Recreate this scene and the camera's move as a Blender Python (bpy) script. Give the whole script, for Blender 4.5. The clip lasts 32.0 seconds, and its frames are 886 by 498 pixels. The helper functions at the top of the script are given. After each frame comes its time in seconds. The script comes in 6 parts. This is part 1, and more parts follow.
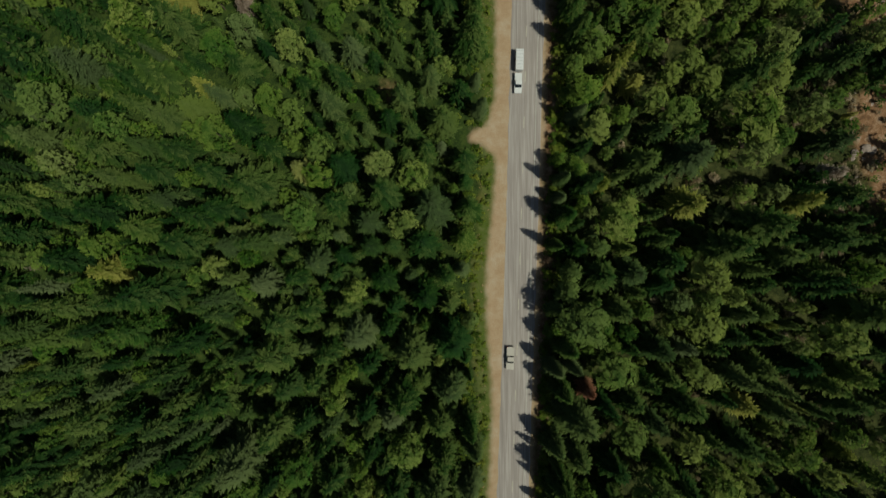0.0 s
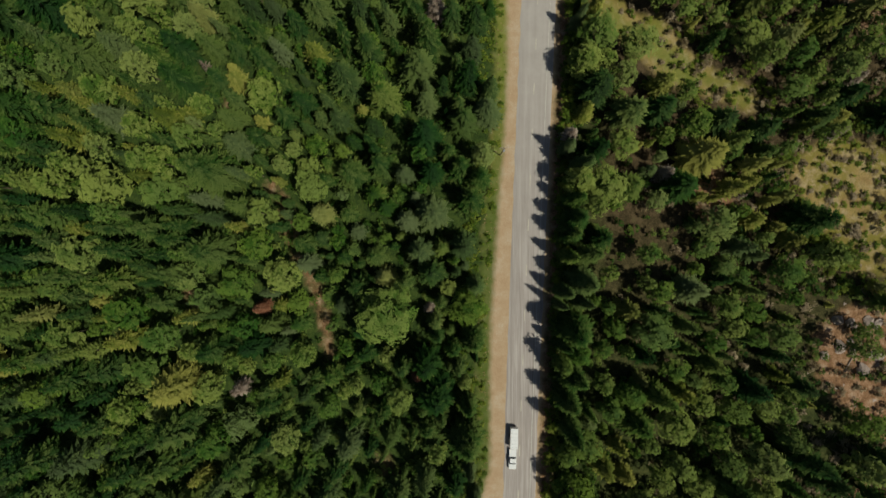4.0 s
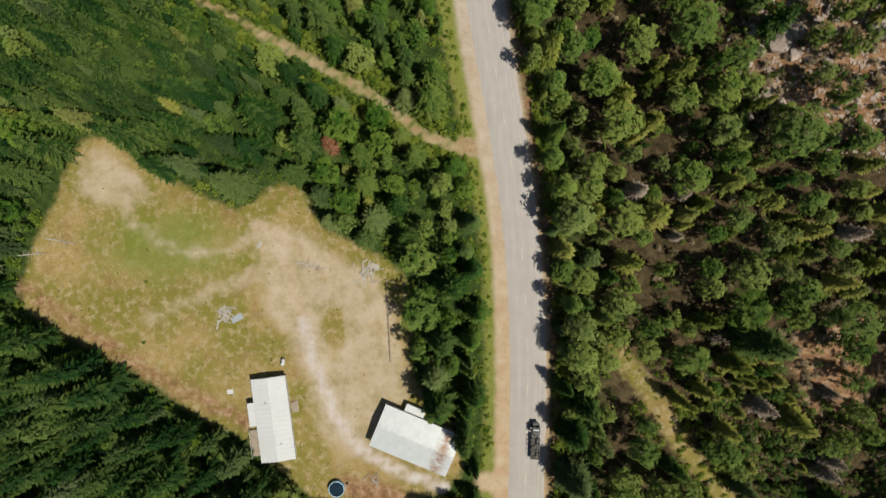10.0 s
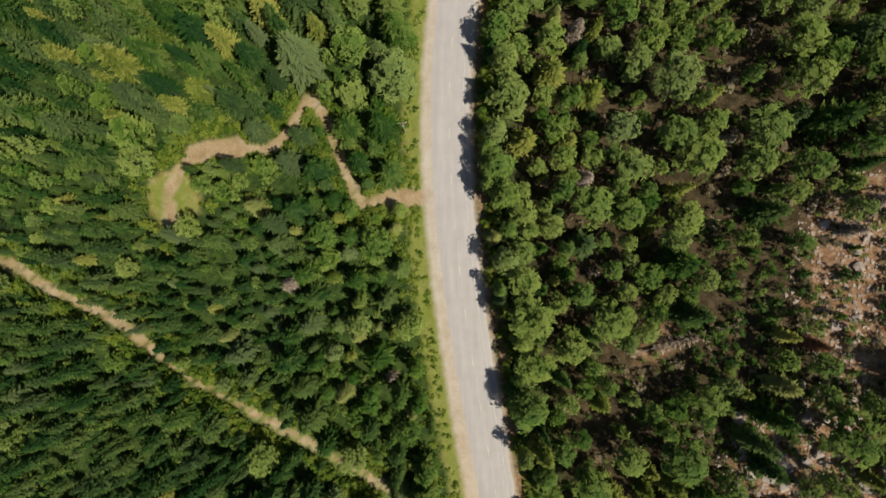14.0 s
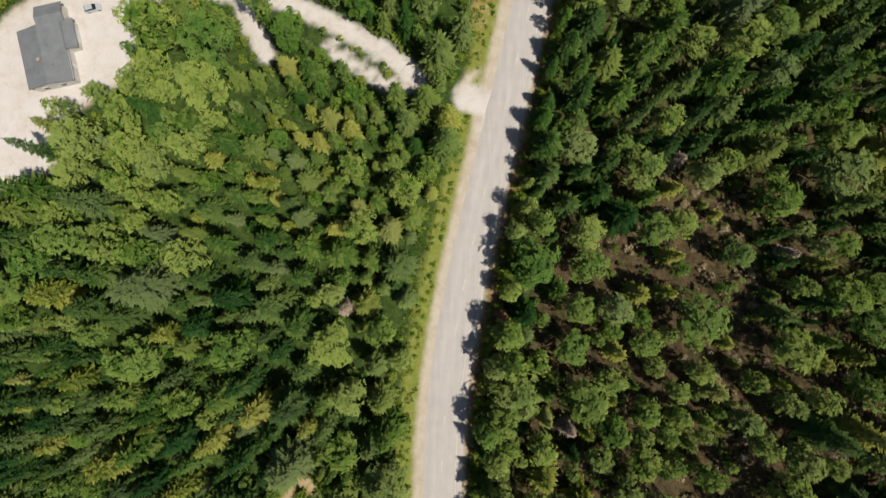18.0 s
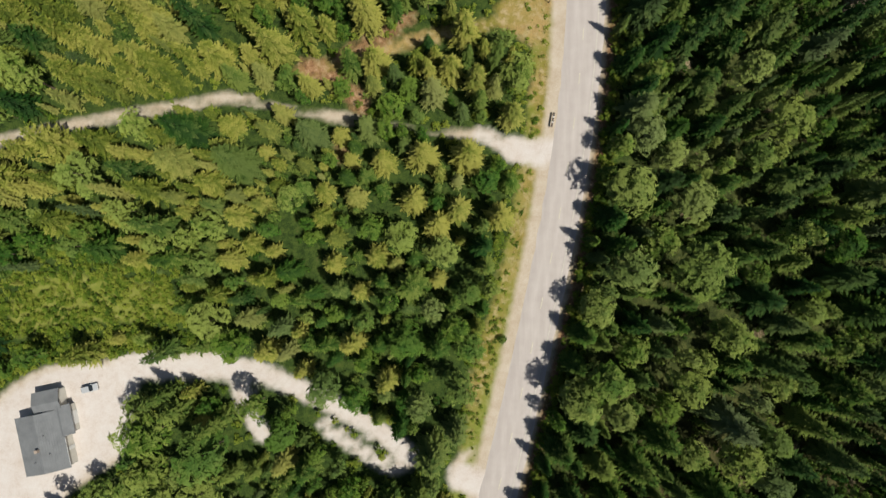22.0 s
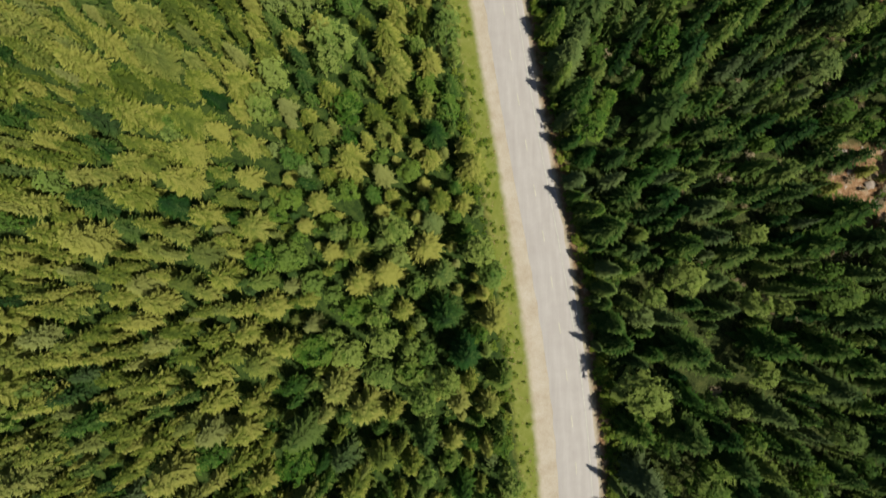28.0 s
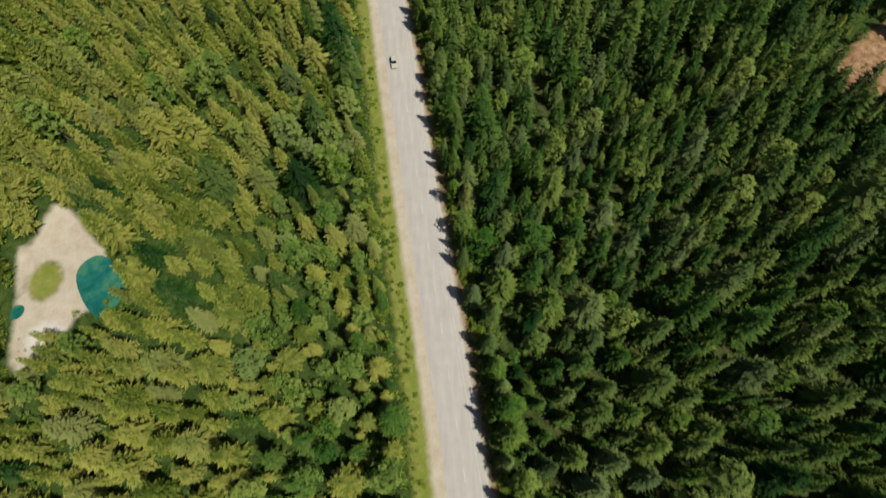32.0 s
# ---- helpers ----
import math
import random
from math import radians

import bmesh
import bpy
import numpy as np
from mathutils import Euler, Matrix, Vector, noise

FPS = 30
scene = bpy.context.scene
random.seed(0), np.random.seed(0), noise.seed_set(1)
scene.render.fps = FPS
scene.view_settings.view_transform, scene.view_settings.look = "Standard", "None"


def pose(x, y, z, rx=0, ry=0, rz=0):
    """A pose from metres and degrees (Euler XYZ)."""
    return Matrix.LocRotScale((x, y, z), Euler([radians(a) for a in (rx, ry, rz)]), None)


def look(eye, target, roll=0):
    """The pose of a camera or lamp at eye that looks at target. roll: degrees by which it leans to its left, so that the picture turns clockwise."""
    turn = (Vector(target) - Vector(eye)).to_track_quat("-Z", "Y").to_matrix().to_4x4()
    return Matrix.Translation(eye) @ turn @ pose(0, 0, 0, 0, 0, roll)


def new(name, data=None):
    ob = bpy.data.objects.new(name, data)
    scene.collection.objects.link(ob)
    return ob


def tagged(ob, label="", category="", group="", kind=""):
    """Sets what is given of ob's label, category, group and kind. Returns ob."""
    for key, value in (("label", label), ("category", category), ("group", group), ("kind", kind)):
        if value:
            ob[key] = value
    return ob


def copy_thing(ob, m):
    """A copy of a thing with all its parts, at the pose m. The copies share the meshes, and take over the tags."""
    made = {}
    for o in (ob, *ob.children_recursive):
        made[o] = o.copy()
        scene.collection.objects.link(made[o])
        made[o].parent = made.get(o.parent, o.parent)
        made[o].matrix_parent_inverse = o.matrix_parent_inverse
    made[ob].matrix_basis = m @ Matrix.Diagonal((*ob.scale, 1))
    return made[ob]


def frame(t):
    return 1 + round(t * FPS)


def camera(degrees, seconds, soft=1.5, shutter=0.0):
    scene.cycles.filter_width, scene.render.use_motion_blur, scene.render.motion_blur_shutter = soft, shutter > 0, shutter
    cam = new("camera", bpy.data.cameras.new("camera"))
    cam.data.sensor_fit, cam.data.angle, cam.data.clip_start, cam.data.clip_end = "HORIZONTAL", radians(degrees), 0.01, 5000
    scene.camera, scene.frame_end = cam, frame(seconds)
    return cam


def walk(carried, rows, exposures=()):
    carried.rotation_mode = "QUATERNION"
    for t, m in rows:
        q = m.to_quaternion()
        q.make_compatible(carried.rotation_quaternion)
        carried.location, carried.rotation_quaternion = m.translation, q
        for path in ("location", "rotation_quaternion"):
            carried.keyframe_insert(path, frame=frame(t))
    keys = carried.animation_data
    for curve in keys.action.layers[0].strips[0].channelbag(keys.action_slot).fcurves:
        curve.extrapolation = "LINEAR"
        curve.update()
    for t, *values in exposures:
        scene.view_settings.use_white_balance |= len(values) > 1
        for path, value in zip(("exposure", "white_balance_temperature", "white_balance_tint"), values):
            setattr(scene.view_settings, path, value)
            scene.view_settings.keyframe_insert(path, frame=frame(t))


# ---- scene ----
cam = camera(80.1, 32.0, soft=1.4, shutter=0.3)
PATH = [
    (0.0, -0.00, -0.00, 139.10, 0.05, 0.28, -0.05),
    (0.5, 0.19, 12.43, 139.10, 0.12, 0.26, -0.03),
    (1.0, 0.36, 24.86, 139.11, 0.17, 0.20, -0.11),
    (1.5, 0.52, 37.24, 139.17, 0.12, 0.14, -0.11),
    (2.0, 0.67, 49.64, 139.32, 0.13, 0.13, -0.11),
    (2.5, 0.93, 62.03, 139.50, -0.13, 0.16, 0.05),
    (3.0, 1.19, 74.48, 139.74, -0.14, 0.21, 0.07),
    (3.5, 1.36, 86.94, 139.94, -0.15, 0.37, 0.04),
    (5.5, 2.74, 136.93, 140.86, 0.07, 0.43, 0.07),
    (6.0, 3.10, 149.51, 140.80, 0.12, 0.43, 0.08),
    (6.5, 3.44, 162.15, 140.67, 0.12, 0.41, 0.09),
    (7.0, 3.76, 174.84, 140.59, 0.11, 0.39, 0.06),
    (7.5, 4.02, 187.62, 140.47, 0.01, 0.37, 0.01),
    (8.0, 4.26, 200.46, 140.38, -0.05, 0.31, -0.01),
    (8.5, 4.48, 213.30, 140.29, -0.18, 0.29, -0.06),
    (9.0, 4.70, 226.16, 140.18, -0.27, 0.26, -0.04),
    (9.5, 4.95, 239.00, 140.02, -0.31, 0.22, -0.01),
    (10.0, 5.19, 251.75, 139.84, -0.36, 0.18, -0.01),
    (10.5, 5.41, 264.37, 139.68, -0.44, 0.15, -0.08),
    (11.0, 5.58, 276.91, 139.56, -0.41, 0.09, -0.10),
    (11.5, 5.77, 289.33, 139.56, -0.40, 0.04, -0.12),
    (12.0, 5.95, 301.71, 139.60, -0.29, 0.02, -0.19),
    (12.5, 6.12, 314.10, 139.70, -0.22, 0.02, -0.24),
    (13.0, 6.28, 326.59, 139.74, -0.21, -0.03, -0.19),
    (13.5, 6.39, 339.13, 139.74, -0.20, -0.12, -0.16),
    (14.0, 6.44, 351.63, 139.67, -0.24, -0.21, -0.14),
    (14.5, 6.56, 364.02, 139.69, -0.16, -0.28, -0.10),
    (15.0, 6.76, 376.30, 139.85, -0.05, -0.30, -0.10),
    (15.5, 7.07, 388.50, 139.96, 0.09, -0.29, -0.10),
    (17.5, 8.50, 437.18, 139.64, 0.46, -0.17, -0.11),
    (18.0, 8.96, 449.51, 139.62, 0.57, -0.09, -0.06),
    (18.5, 9.48, 461.99, 139.65, 0.64, 0.01, -0.03),
    (19.0, 10.00, 474.55, 139.78, 0.67, 0.13, 0.03),
    (19.5, 10.50, 487.18, 139.95, 0.67, 0.23, 0.07),
    (20.0, 10.93, 499.84, 140.10, 0.63, 0.29, 0.07),
    (20.5, 11.25, 512.53, 140.26, 0.60, 0.36, 0.08),
    (21.0, 11.45, 525.26, 140.42, 0.58, 0.41, 0.09),
    (21.5, 11.57, 537.98, 140.63, 0.56, 0.39, 0.10),
    (22.0, 11.59, 550.69, 140.84, 0.47, 0.39, 0.13),
    (22.5, 11.58, 563.38, 140.94, 0.31, 0.38, 0.15),
    (23.0, 11.60, 576.18, 141.01, 0.20, 0.34, 0.12),
    (23.5, 11.60, 589.09, 140.99, 0.02, 0.27, 0.04),
    (24.0, 11.63, 602.16, 140.90, -0.16, 0.18, -0.04),
    (24.5, 11.75, 615.31, 140.69, -0.42, 0.10, -0.11),
    (26.5, 12.71, 668.40, 139.22, -1.50, -0.01, -0.11),
    (27.0, 12.92, 681.87, 138.78, -1.86, -0.02, -0.13),
    (27.5, 13.12, 695.87, 138.32, -0.47, -0.02, -0.03),
    (28.0, 13.35, 710.22, 137.93, 1.61, -0.04, 0.12),
    (28.5, 13.62, 724.79, 137.58, 3.39, -0.09, 0.25),
    (29.0, 13.96, 739.50, 137.27, 5.33, -0.10, 0.19),
    (29.5, 14.36, 754.24, 137.11, 7.12, -0.08, 0.02),
    (30.0, 14.84, 768.98, 137.23, 9.29, -0.05, -0.05),
    (30.5, 15.46, 783.83, 137.54, 12.45, 0.03, -0.07),
    (31.0, 16.23, 798.66, 138.04, 15.74, 0.09, 0.10),
    (31.5, 17.13, 813.40, 138.66, 19.04, 0.19, 0.29),
    (32.0, 18.03, 828.05, 139.34, 22.19, 0.34, 0.49),
]
walk(cam, [(t, pose(*row)) for t, *row in PATH], exposures=[(t, e, k, g) for t, e, k, g in ((0.0, -0.84, 6450, -5), (2.0, -0.68, 6450, -5), (4.0, -0.56, 6500, 1), (6.0, -0.38, 6500, 5), (9.0, -0.1, 6500, 5), (13.0, 0.04, 6500, 5), (20.0, 0.22, 6500, 5),
     (25.0, 0.11, 6500, 3), (29.0, 0.10, 6500, 0), (32.0, 0.06, 6500, 0))])

# ---- light ----
SUN_AZ, SUN_EL = radians(-32), radians(60.5)      # from +x towards -y
to_sun = Vector((math.cos(SUN_EL) * math.cos(SUN_AZ), math.cos(SUN_EL) * math.sin(SUN_AZ), math.sin(SUN_EL)))
world = bpy.data.worlds.new("sky")
scene.world = world
world.use_nodes = True
wn = world.node_tree.nodes
sky = wn.new("ShaderNodeTexSky")
sky.sky_type, sky.sun_disc = "NISHITA", False
sky.sun_elevation, sky.sun_rotation = SUN_EL, math.atan2(to_sun.x, to_sun.y)
world.node_tree.links.new(sky.outputs[0], wn["Background"].inputs[0])
wn["Background"].inputs[1].default_value = 0.05
sun = new("sun", bpy.data.lights.new("sun", "SUN"))
sun.data.energy, sun.data.angle, sun.data.color = 4.5, radians(0.6), (1.0, 0.94, 0.84)
sun.matrix_world = look((0, 0, 300), Vector((0, 0, 300)) - to_sun)


# ---- materials ----
def material(name, rough=0.8, spec=0.3, metal=0.0):
    m = bpy.data.materials.new(name)
    m.use_nodes = True
    b = m.node_tree.nodes["Principled BSDF"]
    b.inputs["Roughness"].default_value = rough
    b.inputs["Specular IOR Level"].default_value = spec
    b.inputs["Metallic"].default_value = metal
    return m, m.node_tree.nodes, m.node_tree.links, b


def noise_node(nodes, links, scale, detail=3.0, rough=0.6, stretch=None, coords="Position"):
    tex = nodes.new("ShaderNodeTexNoise")
    tex.inputs["Scale"].default_value, tex.inputs["Detail"].default_value, tex.inputs["Roughness"].default_value = scale, detail, rough
    src = nodes.new("ShaderNodeNewGeometry").outputs["Position"] if coords == "Position" else nodes.new("ShaderNodeTexCoord").outputs["Object"]
    if stretch:
        mp = nodes.new("ShaderNodeMapping")
        mp.inputs["Scale"].default_value = stretch
        links.new(src, mp.inputs[0])
        src = mp.outputs[0]
    links.new(src, tex.inputs["Vector"])
    return tex.outputs["Fac"]


def ramp_node(nodes, links, fac, stops):
    r = nodes.new("ShaderNodeValToRGB")
    el = r.color_ramp.elements
    while len(el) < len(stops):
        el.new(0.5)
    for e, (p, c) in zip(el, stops):
        e.position, e.color = p, (*c, 1) if len(c) == 3 else c
    links.new(fac, r.inputs[0])
    return r.outputs["Color"]


def mix_node(nodes, links, fac, a, b, mode="MIX"):
    m = nodes.new("ShaderNodeMix")
    m.data_type, m.blend_type = "RGBA", mode
    for i, v in ((0, fac), (6, a), (7, b)):
        if isinstance(v, (int, float)):
            m.inputs[i].default_value = v
        elif isinstance(v, tuple):
            m.inputs[i].default_value = (*v, 1)
        else:
            links.new(v, m.inputs[i])
    return m.outputs[2]


def math_node(nodes, links, op, a, b=None, c=None):
    m = nodes.new("ShaderNodeMath")
    m.operation = op
    for i, v in enumerate((a, b, c)):
        if v is None:
            continue
        if isinstance(v, (int, float)):
            m.inputs[i].default_value = v
        else:
            links.new(v, m.inputs[i])
    return m.outputs[0]


def bump_node(nodes, links, bsdf, height, strength=0.4, distance=0.1):
    b = nodes.new("ShaderNodeBump")
    b.inputs["Strength"].default_value, b.inputs["Distance"].default_value = strength, distance
    links.new(height, b.inputs["Height"])
    links.new(b.outputs[0], bsdf.inputs["Normal"])


def plain(name, col, rough=0.7, spec=0.3, metal=0.0, vary=0.25, scale=2.0, bump=0.0):
    """A surface of one colour with stains at two scales."""
    m, n, l, b = material(name, rough, spec, metal)
    big = noise_node(n, l, scale * 0.25, 4)
    small = noise_node(n, l, scale * 4, 3)
    f = math_node(n, l, "ADD", math_node(n, l, "MULTIPLY", big, 0.6), math_node(n, l, "MULTIPLY", small, 0.4))
    lo, hi = tuple(c * (1 - vary) for c in col), tuple(min(1, c * (1 + vary)) for c in col)
    l.new(ramp_node(n, l, f, [(0.3, lo), (0.7, hi)]), b.inputs["Base Color"])
    if bump:
        bump_node(n, l, b, small, bump, 0.05)
    return m


def foliage(name, dark, mid, light, glow=0.14, sprays=2.9, gaps=0.46):
    """Leaves or needles: hue differs from tree to tree and from sprig to sprig; sprays turn out from the crown's middle."""
    m, n, l, b = material(name, 0.65, 0.08)
    b.inputs["Diffuse Roughness"].default_value = 1.0

    def attribute(key, out):
        a = n.new("ShaderNodeAttribute")
        a.attribute_name = key
        return a.outputs[out]

    def vector(op, *values):
        v = n.new("ShaderNodeVectorMath")
        v.operation = op
        for i, value in enumerate(values):
            if isinstance(value, tuple):
                v.inputs[i].default_value = value
            else:
                l.new(value, v.inputs[i])
        return v.outputs[0]

    geo = n.new("ShaderNodeNewGeometry")
    stand = noise_node(n, l, 0.022, 2)
    tree = noise_node(n, l, 0.16, 1.0)
    fine_tex = n.new("ShaderNodeTexNoise")
    fine_tex.inputs["Scale"].default_value, fine_tex.inputs["Detail"].default_value, fine_tex.inputs["Roughness"].default_value = sprays, 2.0, 0.65
    l.new(geo.outputs["Position"], fine_tex.inputs["Vector"])
    fine = fine_tex.outputs["Fac"]
    # the outward turn of the sprays, with a waver of its own
    turn = n.new("ShaderNodeVectorTransform")
    turn.vector_type, turn.convert_from, turn.convert_to = "NORMAL", "OBJECT", "WORLD"
    l.new(attribute("outward", "Vector"), turn.inputs[0])
    waver = vector("MULTIPLY_ADD", fine_tex.outputs["Color"], (2.2, 2.2, 1.4), (-1.1, -1.1, -0.55))
    way = vector("MULTIPLY_ADD", turn.outputs[0], (1.0, 1.0, 1.0), vector("MULTIPLY", geo.outputs["Normal"], (0.5, 0.5, 0.5)))
    l.new(vector("NORMALIZE", vector("ADD", way, waver)), b.inputs["Normal"])
    f = math_node(n, l, "ADD", math_node(n, l, "MULTIPLY", stand, 0.25), math_node(n, l, "MULTIPLY_ADD", tree, 0.36, 0.12))
    # tone: random per tree, with pale tips and painted inner-crown shade
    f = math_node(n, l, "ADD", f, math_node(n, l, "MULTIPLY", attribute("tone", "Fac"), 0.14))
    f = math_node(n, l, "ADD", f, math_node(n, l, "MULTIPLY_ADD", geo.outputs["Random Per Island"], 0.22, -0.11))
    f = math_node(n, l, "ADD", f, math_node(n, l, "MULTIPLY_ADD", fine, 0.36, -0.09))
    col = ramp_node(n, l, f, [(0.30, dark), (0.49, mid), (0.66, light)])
    # some trees stand paler and greyer than the rest
    grey = tuple(0.4 * a + 0.6 * b_ for a, b_ in zip(light, (0.27, 0.285, 0.165)))
    shift = attribute("hue", "Fac")
    col = mix_node(n, l, math_node(n, l, "MAXIMUM", shift, 0.0), col, mix_node(n, l, fine, mid, grey))
    # and some stand cooler, with a bluish bloom on the needles
    cool = tuple(a * k for a, k in zip(mid, (0.72, 0.95, 1.75)))
    col = mix_node(n, l, math_node(n, l, "MAXIMUM", math_node(n, l, "MULTIPLY", shift, -1.0), 0.0), col, mix_node(n, l, fine, dark, tuple(1.2 * a for a in cool)))
    l.new(col, b.inputs["Base Color"])
    t = n.new("ShaderNodeBsdfTranslucent")
    l.new(col, t.inputs["Color"])
    mx = n.new("ShaderNodeMixShader")
    mx.inputs[0].default_value = glow
    l.new(b.outputs[0], mx.inputs[1])
    l.new(t.outputs[0], mx.inputs[2])
    # gaps between the sprays
    air = n.new("ShaderNodeBsdfTransparent")
    leaf = n.new("ShaderNodeMixShader")
    l.new(math_node(n, l, "GREATER_THAN", fine, gaps), leaf.inputs[0])
    l.new(air.outputs[0], leaf.inputs[1])
    l.new(mx.outputs[0], leaf.inputs[2])
    l.new(leaf.outputs[0], n["Material Output"].inputs[0])
    return m


SPRUCE = foliage("spruce_needles", (0.020, 0.055, 0.0070), (0.052, 0.106, 0.0135), (0.160, 0.205, 0.042))
FIR = foliage("fir_needles", (0.0085, 0.032, 0.0050), (0.027, 0.070, 0.0105), (0.105, 0.150, 0.034))
PINE = foliage("pine_needles", (0.044, 0.0926, 0.0115), (0.102, 0.169, 0.0225), (0.225, 0.275, 0.0600))
BIRCH = foliage("birch_leaves", (0.026, 0.076, 0.0085), (0.062, 0.136, 0.0155), (0.150, 0.222, 0.034), 0.22)
LARCH = foliage("larch_needles", (0.07607, 0.1102, 0.01496), (0.168, 0.200, 0.0300), (0.315, 0.308, 0.0700), 0.2)
RUST = foliage("rusty_needles", (0.10, 0.045, 0.025), (0.20, 0.085, 0.045), (0.30, 0.15, 0.09))
GREY = foliage("grey_dead_twigs", (0.15, 0.11, 0.08), (0.26, 0.20, 0.15), (0.38, 0.31, 0.25), 0.05, gaps=0.5)
DEADWOOD = plain("grey_dead_wood", (0.27, 0.22, 0.18), 0.9, 0.15, vary=0.35, scale=3)
SHRUB = foliage("shrub_leaves", (0.0583, 0.1039, 0.0133), (0.1166, 0.1802, 0.01995), (0.2279, 0.265, 0.0399), 0.3)
BRUSH = foliage("dry_brush_twigs", (0.10, 0.075, 0.035), (0.21, 0.16, 0.085), (0.34, 0.27, 0.17), 0.15)
BARK = plain("bark", (0.16, 0.12, 0.09), 0.9, 0.2, vary=0.4, scale=6)


# ---- the lie of the land ----
# y, left edge and right edge of the asphalt, left edge of the gravel
ROAD = [(-140, 10.5, 18.6, 8.0), (-70, 13.5, 21.6, 10.4), (-40, 14.6, 22.5, 12.3), (-10, 15.6, 23.6, 9.4), (20, 16.5, 24.7, 13.2), (50, 17.2, 25.5, 12.7),
        (80, 18.2, 26.8, 12.9), (110, 19.3, 28.1, 15.0), (140, 20.5, 29.3, 17.4), (170, 21.7, 30.7, 17.1), (200, 22.7, 31.9, 18.2),
        (230, 22.8, 32.1, 18.3), (260, 20.7, 29.6, 16.9), (290, 15.8, 25.1, 11.3), (320, 10.2, 20.0, 6.4), (350, 5.9, 15.7, 2.4),
        (380, 3.7, 13.5, 0.3)]
ROAD += [(410, 4.6, 14.7, 1.6), (440, 9.3, 19.6, 6.4), (470, 16.4, 26.4, 13.4), (500, 24.0, 33.7, 20.3), (530, 30.8, 40.6, 27.2), (560, 37.0, 47.0, 33.4),
         (590, 41.7, 51.7, 38.0), (620, 44.2, 54.3, 39.7), (650, 44.0, 54.1, 38.4), (680, 41.4, 51.4, 35.8), (710, 36.5, 46.5, 31.7),
         (740, 30.8, 40.8, 27.0), (770, 25.8, 35.6, 21.5), (800, 21.6, 31.4, 17.2), (830, 17.2, 27.0, 13.4), (860, 12.2, 22.0, 8.6),
         (890, 7.1, 17.0, 3.3), (920, 2.3, 12.1, -1.5), (950, -2.5, 7.1, -6.4), (980, -7.3, 2.1, -10.9), (1120, -29.0, -19.5, -32.5)]
_r = np.array(ROAD)


def smooth_at(k, y):
    """Column k of the road table at y, through a soft window."""
    y = np.asarray(y, float)
    return sum(w * np.interp(y + o, _r[:, 0], _r[:, k]) for o, w in ((-14, 0.15), (-7, 0.22), (0, 0.26), (7, 0.22), (14, 0.15)))


def lie(x, y):
    """Height of the ground: a bank rises east of the road, steepest by the rocks; a gentle one in the far north-west."""
    x, y = np.asarray(x, float), np.asarray(y, float)
    d = np.clip(x - smooth_at(2, y) - 9, 0, 130)
    a = np.interp(y, [-140, 0, 60, 110, 180, 240, 300, 350, 410, 460, 640, 720, 800, 1120], [0.13, 0.13, 0.13, 0.06, 0.05, 0.24, 0.42, 0.42, 0.3, 0.08, 0.02, 0.12, 0.13, 0.1])
    e = np.clip(smooth_at(3, y) - x - 30, 0, 120)
    b = np.interp(y, [780, 850, 1120], [0, 0.09, 0.09])
    fade = np.clip((np.minimum.reduce([x + 230, 270 - x, y + 150, 1130 - y])) / 40, 0, 1)
    rise = fade * (a * d * d / (d + 12) + b * e + 0.35 * np.sin(x * 0.11 + 1.7) * np.sin(y * 0.083) * np.clip((d + e) / 20, 0, 1))
    basin = np.clip((30 - np.hypot(x + 82, y - 870)) / 12, 0, 1)
    return rise * (1 - basin) + 4.6 * basin


# areas in plan: corners of open ground, and lines of tracks with their widths
CLEARING = [(-93.4, 277.6), (-88.1, 281.3), (-81.3, 279.0), (-74.7, 272.3), (-64.2, 267.8), (-53.6, 262.5), (-47.6, 261.0), (-40.1, 268.5), (-32.0, 268.0), (-29.6, 257.5), (-17.6, 252.2), (-10.0, 248.2),
            (-4.5, 243.2), (-4.6, 228.7), (-3.1, 213.6), (5.0, 206.6), (11.5, 192.5), (5.4, 187.5), (-8.6, 177.5), (-17.7, 180.5), (-29.8, 183.4), (-38.7, 192.5), (-49.4, 201.5), (-61.5, 206.1),
            (-73.4, 216.7), (-86.9, 223.5), (-102.1, 231.8), (-108.0, 236.3), (-104.9, 251.3), (-99.0, 261.9)]
YARD = [(-47, 262), (-34, 258), (-18, 248), (-9, 244), (-5, 226), (-2, 210), (-14, 197), (-24, 192), (-31, 205), (-34, 222), (-46, 236)]
BARE = [(-93.6, 276.7), (-84.8, 278.9), (-70.8, 266.4), (-74.8, 262.1), (-91.4, 261.4)]
GLADE = [(36.9, 166.6), (46.7, 171.1), (51.2, 160.6), (58.7, 162.1), (66.2, 150.0), (84.2, 141.0), (82.7, 132.0), (72.2, 138.0), (60.2, 141.0), (49.7, 151.5), (40.6, 156.0)]
PAD = [(-105.5, 515.5), (-93.5, 521.5), (-73.9, 522.3), (-67.8, 521.5), (-72.3, 510.9), (-72.2, 497.4), (-81.2, 491.3), (-91.7, 485.3), (-93.0, 470.3), (-108.0, 465.8), (-117.1, 470.3), (-114.5, 504.9)]
VERGE = [(28.9, 645), (41, 645), (41.1, 582.9), (32.8, 582.9), (35.0, 605.6), (24.7, 613.2), (24.7, 618), (32.7, 622.2)]
ROADSIDE = [(34.5, 579.7), (31.6, 573.6), (28.6, 558.5), (24.9, 541.9), (16.9, 513.8), (17.4, 502.8), (27.9, 532.9), (36.9, 570.6)]
